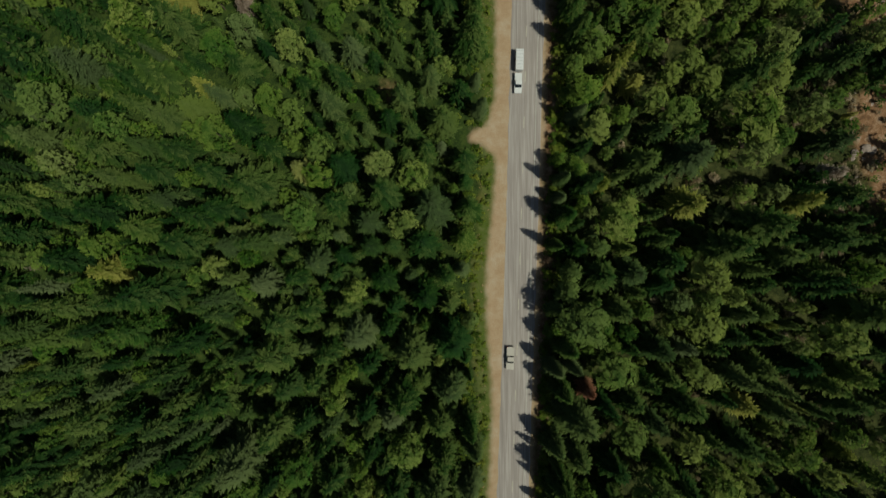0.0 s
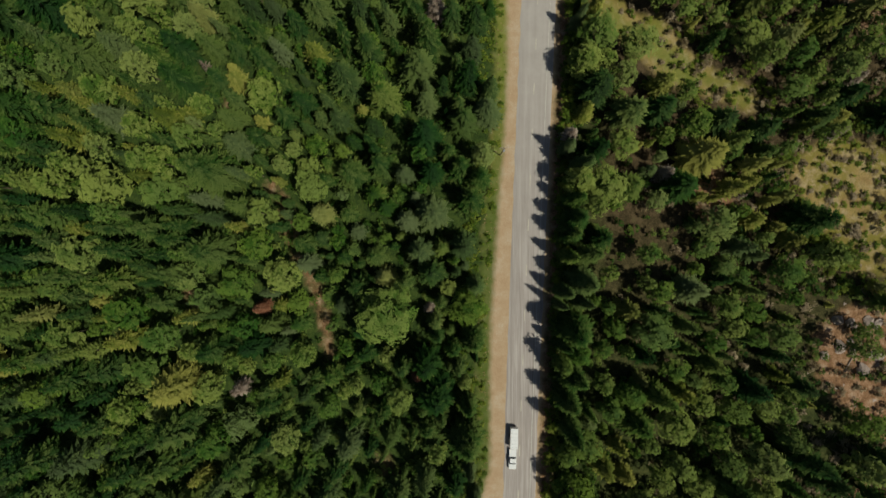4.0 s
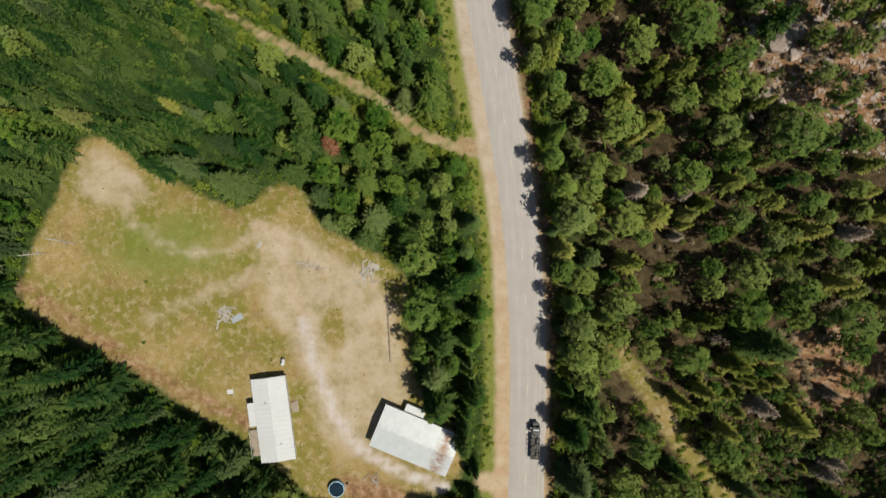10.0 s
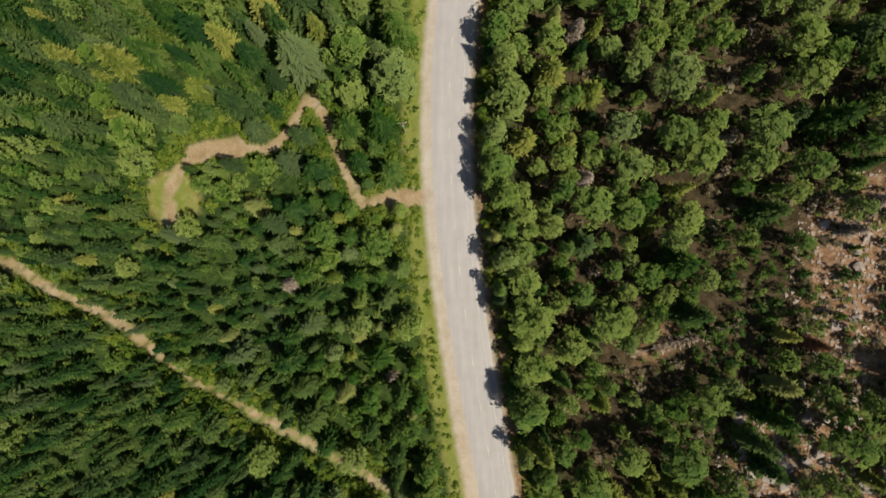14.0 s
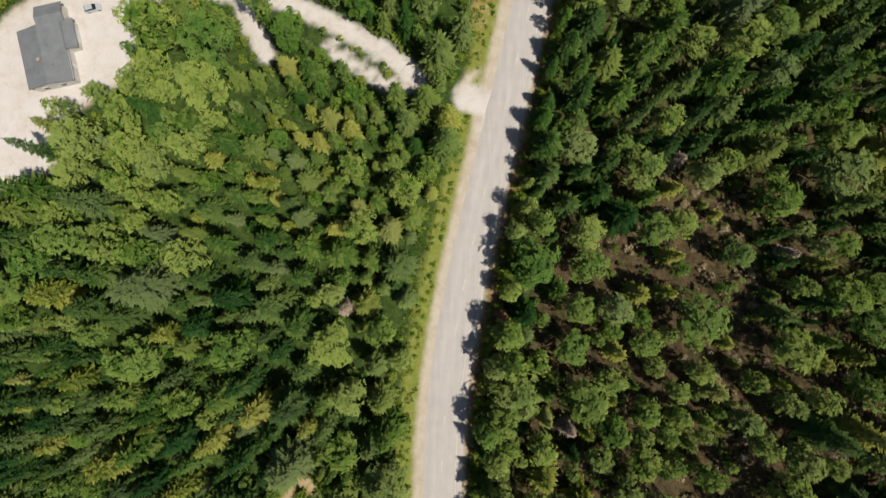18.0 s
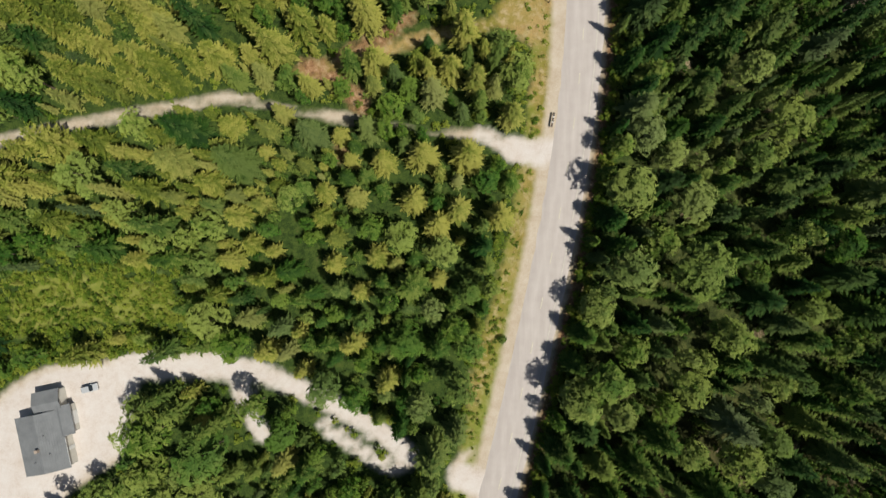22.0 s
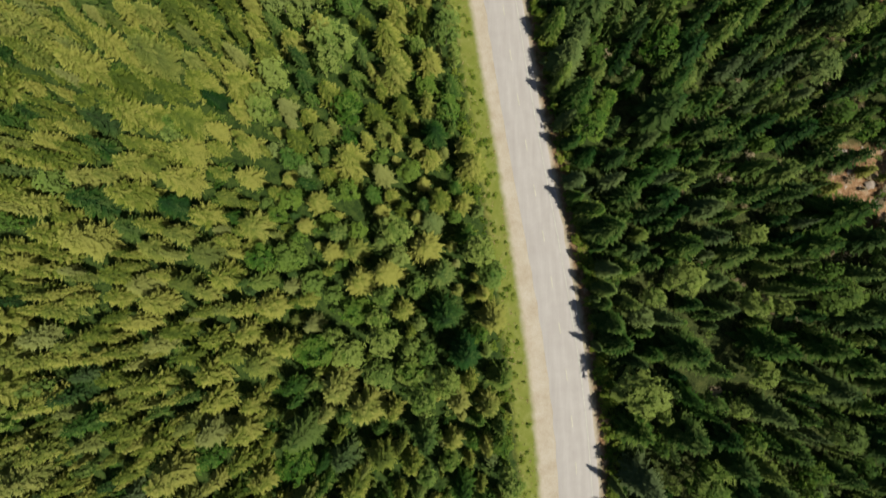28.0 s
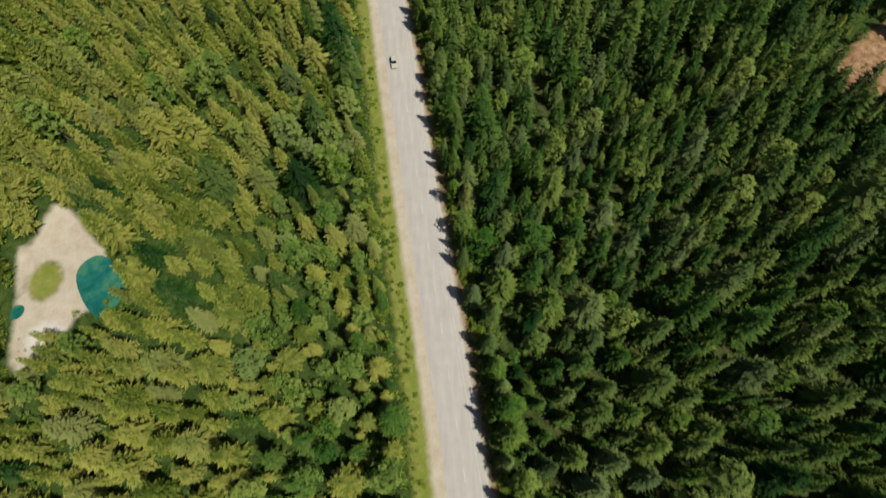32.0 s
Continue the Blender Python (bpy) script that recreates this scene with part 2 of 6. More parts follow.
POND = [(-83.5, 874.3), (-81.7, 879.2), (-76.8, 881.2), (-70.8, 876.0), (-67.7, 869.6), (-72.6, 861.8), (-78.1, 865.6)]
SHORE = [(-95.5, 897), (-89.8, 896), (-80.5, 885.3), (-75, 882.5), (-72, 868), (-76, 864), (-79.0, 864.4), (-81.0, 856.6), (-88.0, 852.8), (-87.9, 847.1), (-94.1, 849.2), (-96.5, 863.2), (-102.5, 883.6), (-97.3, 882.8)]
LAWN = [(-96.9, 872.6), (-92.9, 880.0), (-86.2, 877.5), (-85.5, 869.5), (-91.7, 865.5)]
SOIL_NORTH = [(134, 942), (153.5, 956.0), (171.4, 942.5), (149.0, 924.1), (136, 929.5)]
ROCKS = [(74.7, 299.0), (79.9, 309.5), (88.1, 314.4), (95.6, 318.5), (101.7, 321.1), (109.0, 301.8), (109.0, 271.9), (90.6, 278.2), (79.7, 289.7)]
# lie of the long fallen conifer, and the bare soil by its roots
LOG = [(56.0, 325.5), (78.0, 334.5)]
TURNOUT = [(5.9, 31.6), (9.5, 31.9), (11.6, 33.8), (12.2, 39.5), (17.4, 39.5), (17.4, 20.3), (13.7, 24.1), (9.2, 27.7), (6.5, 28.0)]
# open green thickets with few trees, and stretches of olive scrub on the eastern bank
MEADOWS = [[(-113.0, 539.6), (-93.9, 552.0), (-58.7, 547.1), (-50.5, 529.1), (-63.3, 526.5), (-91.8, 525.5), (-108.7, 520.5)],
           [(-76.8, 402.7), (-69.2, 401.1), (-60.2, 394.3), (-64.7, 392.9), (-73.8, 398.9)]]
SCRUB = [[(88.0, 125.7), (114.7, 129.7), (122, 90.1), (102.3, 90.3), (95.0, 106.6)], [(85.7, 120.5), (100.0, 132.4), (118, 126.7), (124, 103.9), (114.2, 86.9), (99.2, 97.6)],
         [(72, 214), (88, 214), (100, 190), (112, 170), (96, 160), (84, 186)], [(84, 350), (104, 358), (108, 322), (90, 320)], [(66, 467), (88, 467), (86, 424), (70, 420), (72, 446)],
         [(107, 740), (128, 740), (128, 714), (108, 718)], [(92, 46), (106, 46), (106, 6), (95, 6)], [(86, 94), (100, 94), (98, 48), (89, 50)], [(126, 958), (170, 962), (170, 922), (128, 926)]]
BROWN = [[(89.0, 358.7), (102.0, 368.6), (112, 350), (112, 320), (93.5, 322.7), (87.1, 340.0)], [(95.1, 78.7), (103.4, 84.5), (112.5, 88.7), (122, 80), (122, 49.3), (107.4, 51.9), (95.8, 65.8)],
         [(101.5, 38.2), (109.0, 42.1), (122, 36), (122, 11.2), (106.3, 9.9), (102.0, 25.4)], [(55, 322), (62, 325), (63, 332), (57, 333)],
         [(109, 740), (126, 740), (126, 717), (111, 724)], [(110, 789), (130, 797), (130, 772), (115, 778)],
         [(64, 118), (72, 121), (80, 108), (70, 104)], [(104, 170), (122, 176), (124, 148), (108, 152)], [(90, 228), (108, 236), (116, 214), (98, 208)]]
THICKET = [(63.9, 222.0), (84.8, 225.0), (101.3, 191.9), (95.3, 175.4), (78.8, 196.4)]
SOIL = [(-25.0, 191.1), (-9.9, 189.6), (2.2, 182.1), (-3.8, 177.5), (-19.0, 182.0)]
TRACKS = [(1.3, [(-45.4, 257.6), (-38.6, 254.8), (-35.7, 242.3), (-32.7, 231.7), (-29.7, 221.2), (-23.7, 206.1), (-17.6, 197.8), (-5.6, 191.0), (5.0, 187.5)]),
          (2.4, [(23, 187), (15.5, 189)]),
          (3.2, [(-74, 520.3), (-48.2, 520.5)]), (2.1, [(-48.2, 520.5), (-39.1, 519.2), (-30.0, 515.6), (-18.0, 510.1), (-6.0, 503.4), (2.3, 496.6)]),
          (2.0, [(-45.2, 520.0), (-42.1, 510.9), (-37.6, 502.6)]), (1.2, [(-21, 505), (-19.5, 503.1), (-10.5, 497.4), (-2.9, 492.8), (1.0, 494.5)]),
          (3.2, [(15.5, 491), (25, 488), (22, 481)]), (3.0, [(45, 578.8), (36.5, 577.3), (29.5, 578.6)]), (1.6, [(29.5, 578.6), (24, 581.2), (20.7, 582.6)]),
          (1.3, [(20.7, 582.6), (13.2, 582.9)]), (0.5, [(13.2, 582.9), (4.1, 583.6), (-8.1, 585.9), (-14, 586.6)]), (1.6, [(-14, 586.6), (-21, 587.6)]), (0.8, [(-21, 587.6), (-26.1, 588.1), (-39.8, 591.1)]), (1.5, [(-39.8, 591.1), (-47.5, 592.6), (-58.3, 590.4), (-70.3, 588.5), (-88.3, 584.9), (-108.6, 580.8), (-140, 574)]),
          (1.4, [(17, 497), (14.5, 494.5)])]
FOREST_TRACKS = [(0.75, [(20, 277.9), (7.1, 278.2), (-0.4, 281.0), (-7.9, 287.3), (-18.3, 294.2), (-25.8, 298.3), (-36.3, 304.2), (-45.3, 309.0)]), (0.2, [(-45.3, 309.0), (-51.9, 313.0), (-60.0, 317.0), (-69.1, 324.2)]), (0.7, [(-69.1, 324.2),
                         (-78.9, 332.2), (-86.4, 336.0), (-96.0, 340.5), (-104.2, 345.8), (-125, 356)]),
                 (1.9, [(20, 277.5), (10, 278.2)]), (1.9, [(6, 365), (0.6, 364.6), (-6.6, 365.1)]), (0.7, [(-6.6, 365.1), (-14.1, 362.6), (-18.3, 370.4), (-21.6, 380.9), (-24.5, 386.9), (-28.6, 390.9), (-32.8, 383.1), (-38.0, 377.9), (-45.5, 377.6)]),
                 (2.0, [(-47.5, 378), (-52, 377.6), (-58, 376.5)]), (1.0, [(-58, 376.5), (-62.5, 372), (-66, 366), (-65, 358)])]
DELL = [(-71.2, 369.5), (-63.5, 373.0), (-57.3, 369.4), (-57.4, 360.9), (-65.1, 354.5), (-70.5, 361.0)]
RUTS = [[(-44, 256), (-52, 250), (-66, 250), (-78, 258), (-84, 268)], [(-33, 236), (-46, 244), (-60, 238), (-74, 232)], [(-14, 236), (-11, 226), (-12, 214), (-18, 204)]]
DIRT_TRACKS = [(1.1, [(-44.9, 116.2), (-42.4, 111.7), (-39.0, 99.8), (-34.5, 91.5), (-31, 80), (-29.1, 69.0)]), (1.6, [(-66.5, 87), (-65.5, 85)]), (1.6, [(-57, 139), (-56.5, 136)]),
               (1.5, [(-15.6, 42.8), (-14, 41)]), (2.2, [(-26, 600.5), (-17.1, 596.4), (-11.1, 590.4)]), (1.8, [(-17.2, 602.5), (-6, 609), (1.0, 614.6)]), (1.8, [(-45.3, 626), (-45, 622)]), (2.0, [(-15.6, 581), (-15.6, 577)])]
GREEN_TRACKS = [(1.7, [(40.1, 615.9), (29.8, 612.1), (18.4, 611.4), (1.8, 607.6), (-16.3, 601.6), (-28.4, 598.6)]),
                (2.6, [(50.8, 224.6), (55, 218), (59.0, 213.6), (65.0, 203.1), (72.6, 192.6), (81.6, 182.0), (87.6, 171.5)])]


def rounded(outline, cuts=2):
    """The outline with its corners drawn round."""
    pts = [Vector(p) for p in outline]
    for _ in range(cuts):
        pts = [q for a, b in zip(pts, pts[1:] + pts[:1]) for q in (a.lerp(b, 0.25), a.lerp(b, 0.75))]
    return [(p.x, p.y) for p in pts]


CLEARING, BARE, YARD, PAD, GLADE, SHORE, LAWN = (rounded(p) for p in (CLEARING, BARE, YARD, PAD, GLADE, SHORE, LAWN))


def inside(poly, x, y):
    """Signed distance to the outline of poly, positive inside."""
    best, odd = np.full(x.shape, 1e9), np.zeros(x.shape, bool)
    for (ax, ay), (bx, by) in zip(poly, poly[1:] + poly[:1]):
        t = np.clip(((x - ax) * (bx - ax) + (y - ay) * (by - ay)) / ((bx - ax) ** 2 + (by - ay) ** 2), 0, 1)
        best = np.minimum(best, np.hypot(x - ax - t * (bx - ax), y - ay - t * (by - ay)))
        if ay != by:
            odd ^= ((ay > y) != (by > y)) & (x < (bx - ax) * (y - ay) / (by - ay) + ax)
    return np.where(odd, best, -best)


def along(half, line, x, y):
    """Half-width less the distance to a line."""
    best = np.full(x.shape, 1e9)
    for (ax, ay), (bx, by) in zip(line, line[1:]):
        t = np.clip(((x - ax) * (bx - ax) + (y - ay) * (by - ay)) / ((bx - ax) ** 2 + (by - ay) ** 2), 0, 1)
        best = np.minimum(best, np.hypot(x - ax - t * (bx - ax), y - ay - t * (by - ay)))
    return half - best


def most(fields):
    return np.maximum.reduce(list(fields))


def cover(x, y):
    """Signed distances, in metres, to tan gravel, to grass, to bare brown earth and a brown clearing edge, to whitish
    crushed stone, to trodden turf, to green turf.
    """
    x, y = np.asarray(x, float), np.asarray(y, float)
    shoulder = np.minimum(x - smooth_at(3, y) - 0.4, smooth_at(2, y) + 0.9 - x)
    sand = most([shoulder, inside(TURNOUT, x, y), inside(PAD, x, y), np.minimum(inside(SHORE, x, y) - 0.6, -inside(LAWN, x, y) + 0.4)] + [along(w, p, x, y) for w, p in TRACKS])
    verge = np.minimum(x - smooth_at(3, y) + np.interp(y, [0, 100, 150, 250, 330, 470, 620, 700, 1000], [3.2, 3.2, 2.8, 2.5, 4.5, 4.0, 4.5, 5.0, 3.5]), smooth_at(2, y) - x)
    grass = most([inside(CLEARING, x, y), inside(GLADE, x, y) - 0.8, inside(VERGE, x, y), inside(ROADSIDE, x, y), inside(DELL, x, y), inside(LAWN, x, y), verge] + [along(w, p, x, y) for w, p in GREEN_TRACKS] + [along(w + 0.9, p, x, y) for w, p in FOREST_TRACKS] + [inside(p, x, y) - 6 for p in MEADOWS] + [inside(p, x, y) - 3 for p in SCRUB[:2]])
    # the single line browns the clearing's south-western edge
    brown = most([inside(ROCKS, x, y), inside(SOIL_NORTH, x, y), inside(SOIL, x, y) - 0.5, along(1.6, [(-107, 241), (-92, 230), (-65, 213), (-48, 205)], x, y)] + [inside(p, x, y) for p in BROWN] + [along(w, p, x, y) for w, p in DIRT_TRACKS])
    island = 1 - np.hypot((x + 24.5) / 3.4, (y - 230) / 6.5)
    worn = most([np.minimum(inside(YARD, x, y) - 2, -6 * island), inside(BARE, x, y) - 1] + [along(w + 0.1, p, x, y) * 1.8 for w, p in FOREST_TRACKS] + [along(0.7, p, x, y) for p in RUTS])
    lush = most([np.minimum(verge * 1.4 + 1.5, 0.6 - np.maximum(inside(ROADSIDE, x, y), inside(VERGE, x, y))), inside(DELL, x, y) - 0.5, along(5.0, FOREST_TRACKS[0][1], x, y), most([inside(p, x, y) for p in MEADOWS]) + 2, inside(LAWN, x, y), np.minimum(inside(CLEARING, x, y), 4.5 - 9 * np.hypot((x + 68) / 30, (y - 252) / 17)), inside(GLADE, x, y) - 3])
    pale = most([inside(PAD, x, y) - 1.3, np.minimum(np.minimum(inside(SHORE, x, y), -inside(LAWN, x, y)) - 1.5, 5 - np.hypot(x + 86, y - 857))] + [along(w + 0.3, p, x, y) for w, p in TRACKS[2:9]] + [along(1.2, TRACKS[0][1][3:], x, y)])
    return sand, grass, brown, pale, worn, lush


def ground_material():
    m, n, l, b = material("ground_cover", 0.95, 0.15)
    def field(name, soft, wobble, scale):
        a = n.new("ShaderNodeAttribute")
        a.attribute_name = name
        ns = noise_node(n, l, scale, 4, 0.65)
        v = math_node(n, l, "ADD", a.outputs["Fac"], math_node(n, l, "MULTIPLY_ADD", ns, wobble, -wobble / 2))
        r = n.new("ShaderNodeMapRange")
        r.interpolation_type = "SMOOTHSTEP"
        l.new(v, r.inputs["Value"])
        r.inputs["From Min"].default_value, r.inputs["From Max"].default_value = -soft, soft
        return r.outputs["Result"]
    fine, mid, big = noise_node(n, l, 3.0, 4), noise_node(n, l, 0.5, 4), noise_node(n, l, 0.07, 3)
    bank = n.new("ShaderNodeAttribute")
    bank.attribute_name = "bank"
    litter = ramp_node(n, l, math_node(n, l, "ADD", math_node(n, l, "MULTIPLY", mid, 0.55), math_node(n, l, "MULTIPLY", fine, 0.45)),
                       [(0.36, (0.020, 0.018, 0.008)), (0.48, (0.058, 0.042, 0.020)), (0.60, (0.112, 0.078, 0.042)), (0.70, (0.056, 0.072, 0.018))])
    moss = ramp_node(n, l, math_node(n, l, "ADD", math_node(n, l, "MULTIPLY", mid, 0.5), math_node(n, l, "MULTIPLY", fine, 0.5)),
                     [(0.36, (0.012, 0.022, 0.006)), (0.48, (0.030, 0.054, 0.011)), (0.60, (0.062, 0.088, 0.018)), (0.70, (0.070, 0.056, 0.026))])
    floor = mix_node(n, l, bank.outputs["Fac"], moss, litter)
    turf = mix_node(n, l, ramp_node(n, l, big, [(0.42, (0, 0, 0)), (0.62, (1, 1, 1))]), (0.205, 0.178, 0.036), (0.350, 0.245, 0.098))
    turf = mix_node(n, l, ramp_node(n, l, mid, [(0.48, (0, 0, 0)), (0.66, (1, 1, 1))]), turf, (0.395, 0.305, 0.165))
    turf = mix_node(n, l, ramp_node(n, l, noise_node(n, l, 0.16, 5, 0.7), [(0.54, (0, 0, 0)), (0.68, (0.8, 0.8, 0.8))]), turf, (0.255, 0.158, 0.066))
    turf = mix_node(n, l, ramp_node(n, l, fine, [(0.46, (0, 0, 0)), (0.75, (0.75, 0.75, 0.75))]), turf, (0.13, 0.115, 0.035))
    # tan soil in the south, greyer chippings towards the north
    north = n.new("ShaderNodeMapRange")
    place = n.new("ShaderNodeSeparateXYZ")
    l.new(n.new("ShaderNodeNewGeometry").outputs["Position"], place.inputs[0])
    l.new(math_node(n, l, "ADD", place.outputs[1], math_node(n, l, "MULTIPLY", big, 120)), north.inputs["Value"])
    north.inputs["From Min"].default_value, north.inputs["From Max"].default_value = 250, 400
    green = n.new("ShaderNodeMapRange")
    l.new(math_node(n, l, "ADD", place.outputs[1], math_node(n, l, "MULTIPLY", big, 60)), green.inputs["Value"])
    green.inputs["From Min"].default_value, green.inputs["From Max"].default_value = 130, 190
    wear = math_node(n, l, "ADD", math_node(n, l, "MULTIPLY", noise_node(n, l, 0.22, 5, 0.7), 0.65), math_node(n, l, "MULTIPLY", fine, 0.35))
    sand = mix_node(n, l, north.outputs["Result"], ramp_node(n, l, wear, [(0.34, (0.375, 0.245, 0.14)), (0.5, (0.45, 0.322, 0.20)), (0.64, (0.50, 0.402, 0.29))]),
                    ramp_node(n, l, wear, [(0.34, (0.37, 0.295, 0.218)), (0.5, (0.44, 0.368, 0.295)), (0.64, (0.49, 0.425, 0.36))]))
    white = ramp_node(n, l, wear, [(0.34, (0.45, 0.375, 0.33)), (0.48, (0.525, 0.468, 0.44)), (0.62, (0.56, 0.518, 0.50))])
    earth = ramp_node(n, l, math_node(n, l, "ADD", math_node(n, l, "MULTIPLY", mid, 0.6), math_node(n, l, "MULTIPLY", fine, 0.4)),
                      [(0.36, (0.11, 0.062, 0.034)), (0.5, (0.27, 0.148, 0.076)), (0.64, (0.42, 0.295, 0.195))])
    turf = mix_node(n, l, math_node(n, l, "MULTIPLY", field("lush", 3.0, 9.0, 0.12), 0.78), turf, mix_node(n, l, green.outputs["Result"], mix_node(n, l, mid, (0.036, 0.086, 0.014), (0.082, 0.130, 0.022)), mix_node(n, l, mid, (0.105, 0.158, 0.022), (0.210, 0.230, 0.043))))
    col = mix_node(n, l, field("grass", 1.3, 4.0, 0.35), floor, turf)
    col = mix_node(n, l, math_node(n, l, "MULTIPLY", field("worn", 2.4, 9.0, 0.16), ramp_node(n, l, wear, [(0.40, (0.35, 0.35, 0.35)), (0.56, (0.95, 0.95, 0.95))])), col, mix_node(n, l, big, (0.40, 0.30, 0.20), (0.52, 0.435, 0.33)))
    col = mix_node(n, l, field("trail", 1.0, 2.4, 0.3), col, ramp_node(n, l, wear, [(0.36, (0.235, 0.15, 0.075)), (0.5, (0.335, 0.235, 0.13)), (0.62, (0.43, 0.325, 0.205))]))
    col = mix_node(n, l, field("brown", 2.0, 7.0, 0.22), col, earth)
    col = mix_node(n, l, field("sand", 1.1, 1.8, 0.35), col, sand)
    col = mix_node(n, l, field("pale", 1.6, 3.0, 0.35), col, white)
    l.new(col, b.inputs["Base Color"])
    bump_node(n, l, b, math_node(n, l, "ADD", fine, mid), 0.5, 0.2)
    return m


def mesh_from(name, verts, faces, mats, slots=None, smooth=False):
    """A mesh from arrays; faces: n x 3 or n x 4, or a list of such arrays."""
    me = bpy.data.meshes.new(name)
    groups = [np.asarray(f, int) for f in (faces if isinstance(faces, list) else [faces]) if len(f)]
    me.vertices.add(len(verts))
    me.vertices.foreach_set("co", np.asarray(verts, np.float32).ravel())
    loops = np.concatenate([g.ravel() for g in groups])
    totals = np.concatenate([np.full(len(g), g.shape[1]) for g in groups])
    me.loops.add(len(loops))
    me.loops.foreach_set("vertex_index", loops.astype(np.int32))
    me.polygons.add(len(totals))
    me.polygons.foreach_set("loop_start", np.concatenate([[0], np.cumsum(totals)[:-1]]).astype(np.int32))
    me.polygons.foreach_set("loop_total", totals.astype(np.int32))
    if slots is not None:
        me.polygons.foreach_set("material_index", np.asarray(slots, np.int32))
    if smooth:
        me.polygons.foreach_set("use_smooth", np.ones(len(totals), bool))
    for mt in mats:
        me.materials.append(mt)
    me.update(calc_edges=True)
    me.validate()
    return me


def part(name, bm, mat, parent=None, label="", smooth=False):
    """Link a bmesh as one mesh object, under parent if there is one."""
    me = bpy.data.meshes.new(name)
    if smooth:
        for f in bm.faces:
            f.smooth = True
    bm.to_mesh(me)
    bm.free()
    me.materials.append(mat)
    ob = new(name, me)
    ob.parent = parent
    if label:
        ob["label"] = label
    return ob


# ---- ground ----
gx = np.concatenate([[-4500, -1800, -800, -400], np.arange(-230, 271, 2.5), [450, 900, 1900, 4500]])
gy = np.concatenate([[-4500, -1800, -800, -350], np.arange(-150, 1131, 2.5), [1350, 1800, 2800, 4800]])
GX, GY = np.meshgrid(gx, gy)
nx, ny = len(gx), len(gy)
i, j = np.meshgrid(np.arange(nx - 1), np.arange(ny - 1))
k = (j * nx + i).ravel()
ground_me = mesh_from("ground", np.stack([GX.ravel(), GY.ravel(), lie(GX, GY).ravel()], 1), np.stack([k, k + 1, k + nx + 1, k + nx], 1), [ground_material()], smooth=True)
# leaf litter in the shade along the eastern edge of the road
ground_fields = list(cover(GX.ravel(), GY.ravel()))
from_edge = GX.ravel() - smooth_at(2, GY.ravel())
ground_fields[2] = np.maximum(ground_fields[2], 1.7 - np.abs(from_edge - 2.4))
ground_me.attributes.new("trail", "FLOAT", "POINT").data.foreach_set("value", np.clip(most([along(w + 0.35, p, GX.ravel(), GY.ravel()) for w, p in FOREST_TRACKS]), -30, 30).astype(np.float32))
ground_me.attributes.new("bank", "FLOAT", "POINT").data.foreach_set("value", (np.clip(from_edge / 12 - 0.5, 0, 1) * np.clip((125 - from_edge) / 30, 0, 1) * np.interp(GY.ravel(), [60, 110, 460, 520], [0.35, 1, 1, 0.3])).astype(np.float32))
for key, field_values in zip(("sand", "grass", "brown", "pale", "worn", "lush"), ground_fields):
    ground_me.attributes.new(key, "FLOAT", "POINT").data.foreach_set("value", np.clip(field_values, -30, 30).astype(np.float32))
tagged(new("ground", ground_me), "forest floor with dry grass clearings and pale gravel", "ground", kind="structure")


# ---- road ----
def asphalt():
    m, n, l, b = material("asphalt", 0.85, 0.25)
    a = n.new("ShaderNodeAttribute")
    a.attribute_name = "lateral"
    fine, mid = noise_node(n, l, 6, 3), noise_node(n, l, 0.25, 4)
    long = noise_node(n, l, 0.8, 3, stretch=(1.0, 0.06, 1.0))
    f = math_node(n, l, "ADD", math_node(n, l, "MULTIPLY", mid, 0.4), math_node(n, l, "MULTIPLY", long, 0.4))
    f = math_node(n, l, "ADD", f, math_node(n, l, "MULTIPLY", fine, 0.2))
    tone = ramp_node(n, l, f, [(0.3, (0.355, 0.320, 0.290)), (0.7, (0.455, 0.416, 0.380))])
    # paler and more neutral aggregate in the north
    place = n.new("ShaderNodeSeparateXYZ")
    l.new(n.new("ShaderNodeNewGeometry").outputs["Position"], place.inputs[0])
    north = n.new("ShaderNodeMapRange")
    l.new(place.outputs[1], north.inputs["Value"])
    north.inputs["From Min"].default_value, north.inputs["From Max"].default_value = 150, 420
    tone = mix_node(n, l, north.outputs["Result"], tone, ramp_node(n, l, f, [(0.3, (0.372, 0.328, 0.315)), (0.7, (0.48, 0.433, 0.418))]))
    # long streaks in the south, the tone darkened a little for the trees' shade
    south_shade = n.new("ShaderNodeMapRange")
    l.new(math_node(n, l, "ADD", place.outputs[1], math_node(n, l, "MULTIPLY", mid, 60)), south_shade.inputs["Value"])
    south_shade.inputs["From Min"].default_value, south_shade.inputs["From Max"].default_value = 110, 190
    streak = noise_node(n, l, 1.4, 4, 0.7, stretch=(1.0, 0.035, 1.0))
    tone = mix_node(n, l, south_shade.outputs["Result"], ramp_node(n, l, streak, [(0.36, (0.30, 0.262, 0.24)), (0.5, (0.37, 0.325, 0.298)), (0.62, (0.455, 0.41, 0.378))]), tone)
    # polished wheel paths, darker oil strip between them
    w = math_node(n, l, "ABSOLUTE", math_node(n, l, "SINE", math_node(n, l, "MULTIPLY", a.outputs["Fac"], 4 * math.pi)))
    tone = mix_node(n, l, math_node(n, l, "MULTIPLY", w, 0.14), tone, (0.275, 0.245, 0.218))
    l.new(tone, b.inputs["Base Color"])
    bump_node(n, l, b, fine, 0.3, 0.02)
    return m


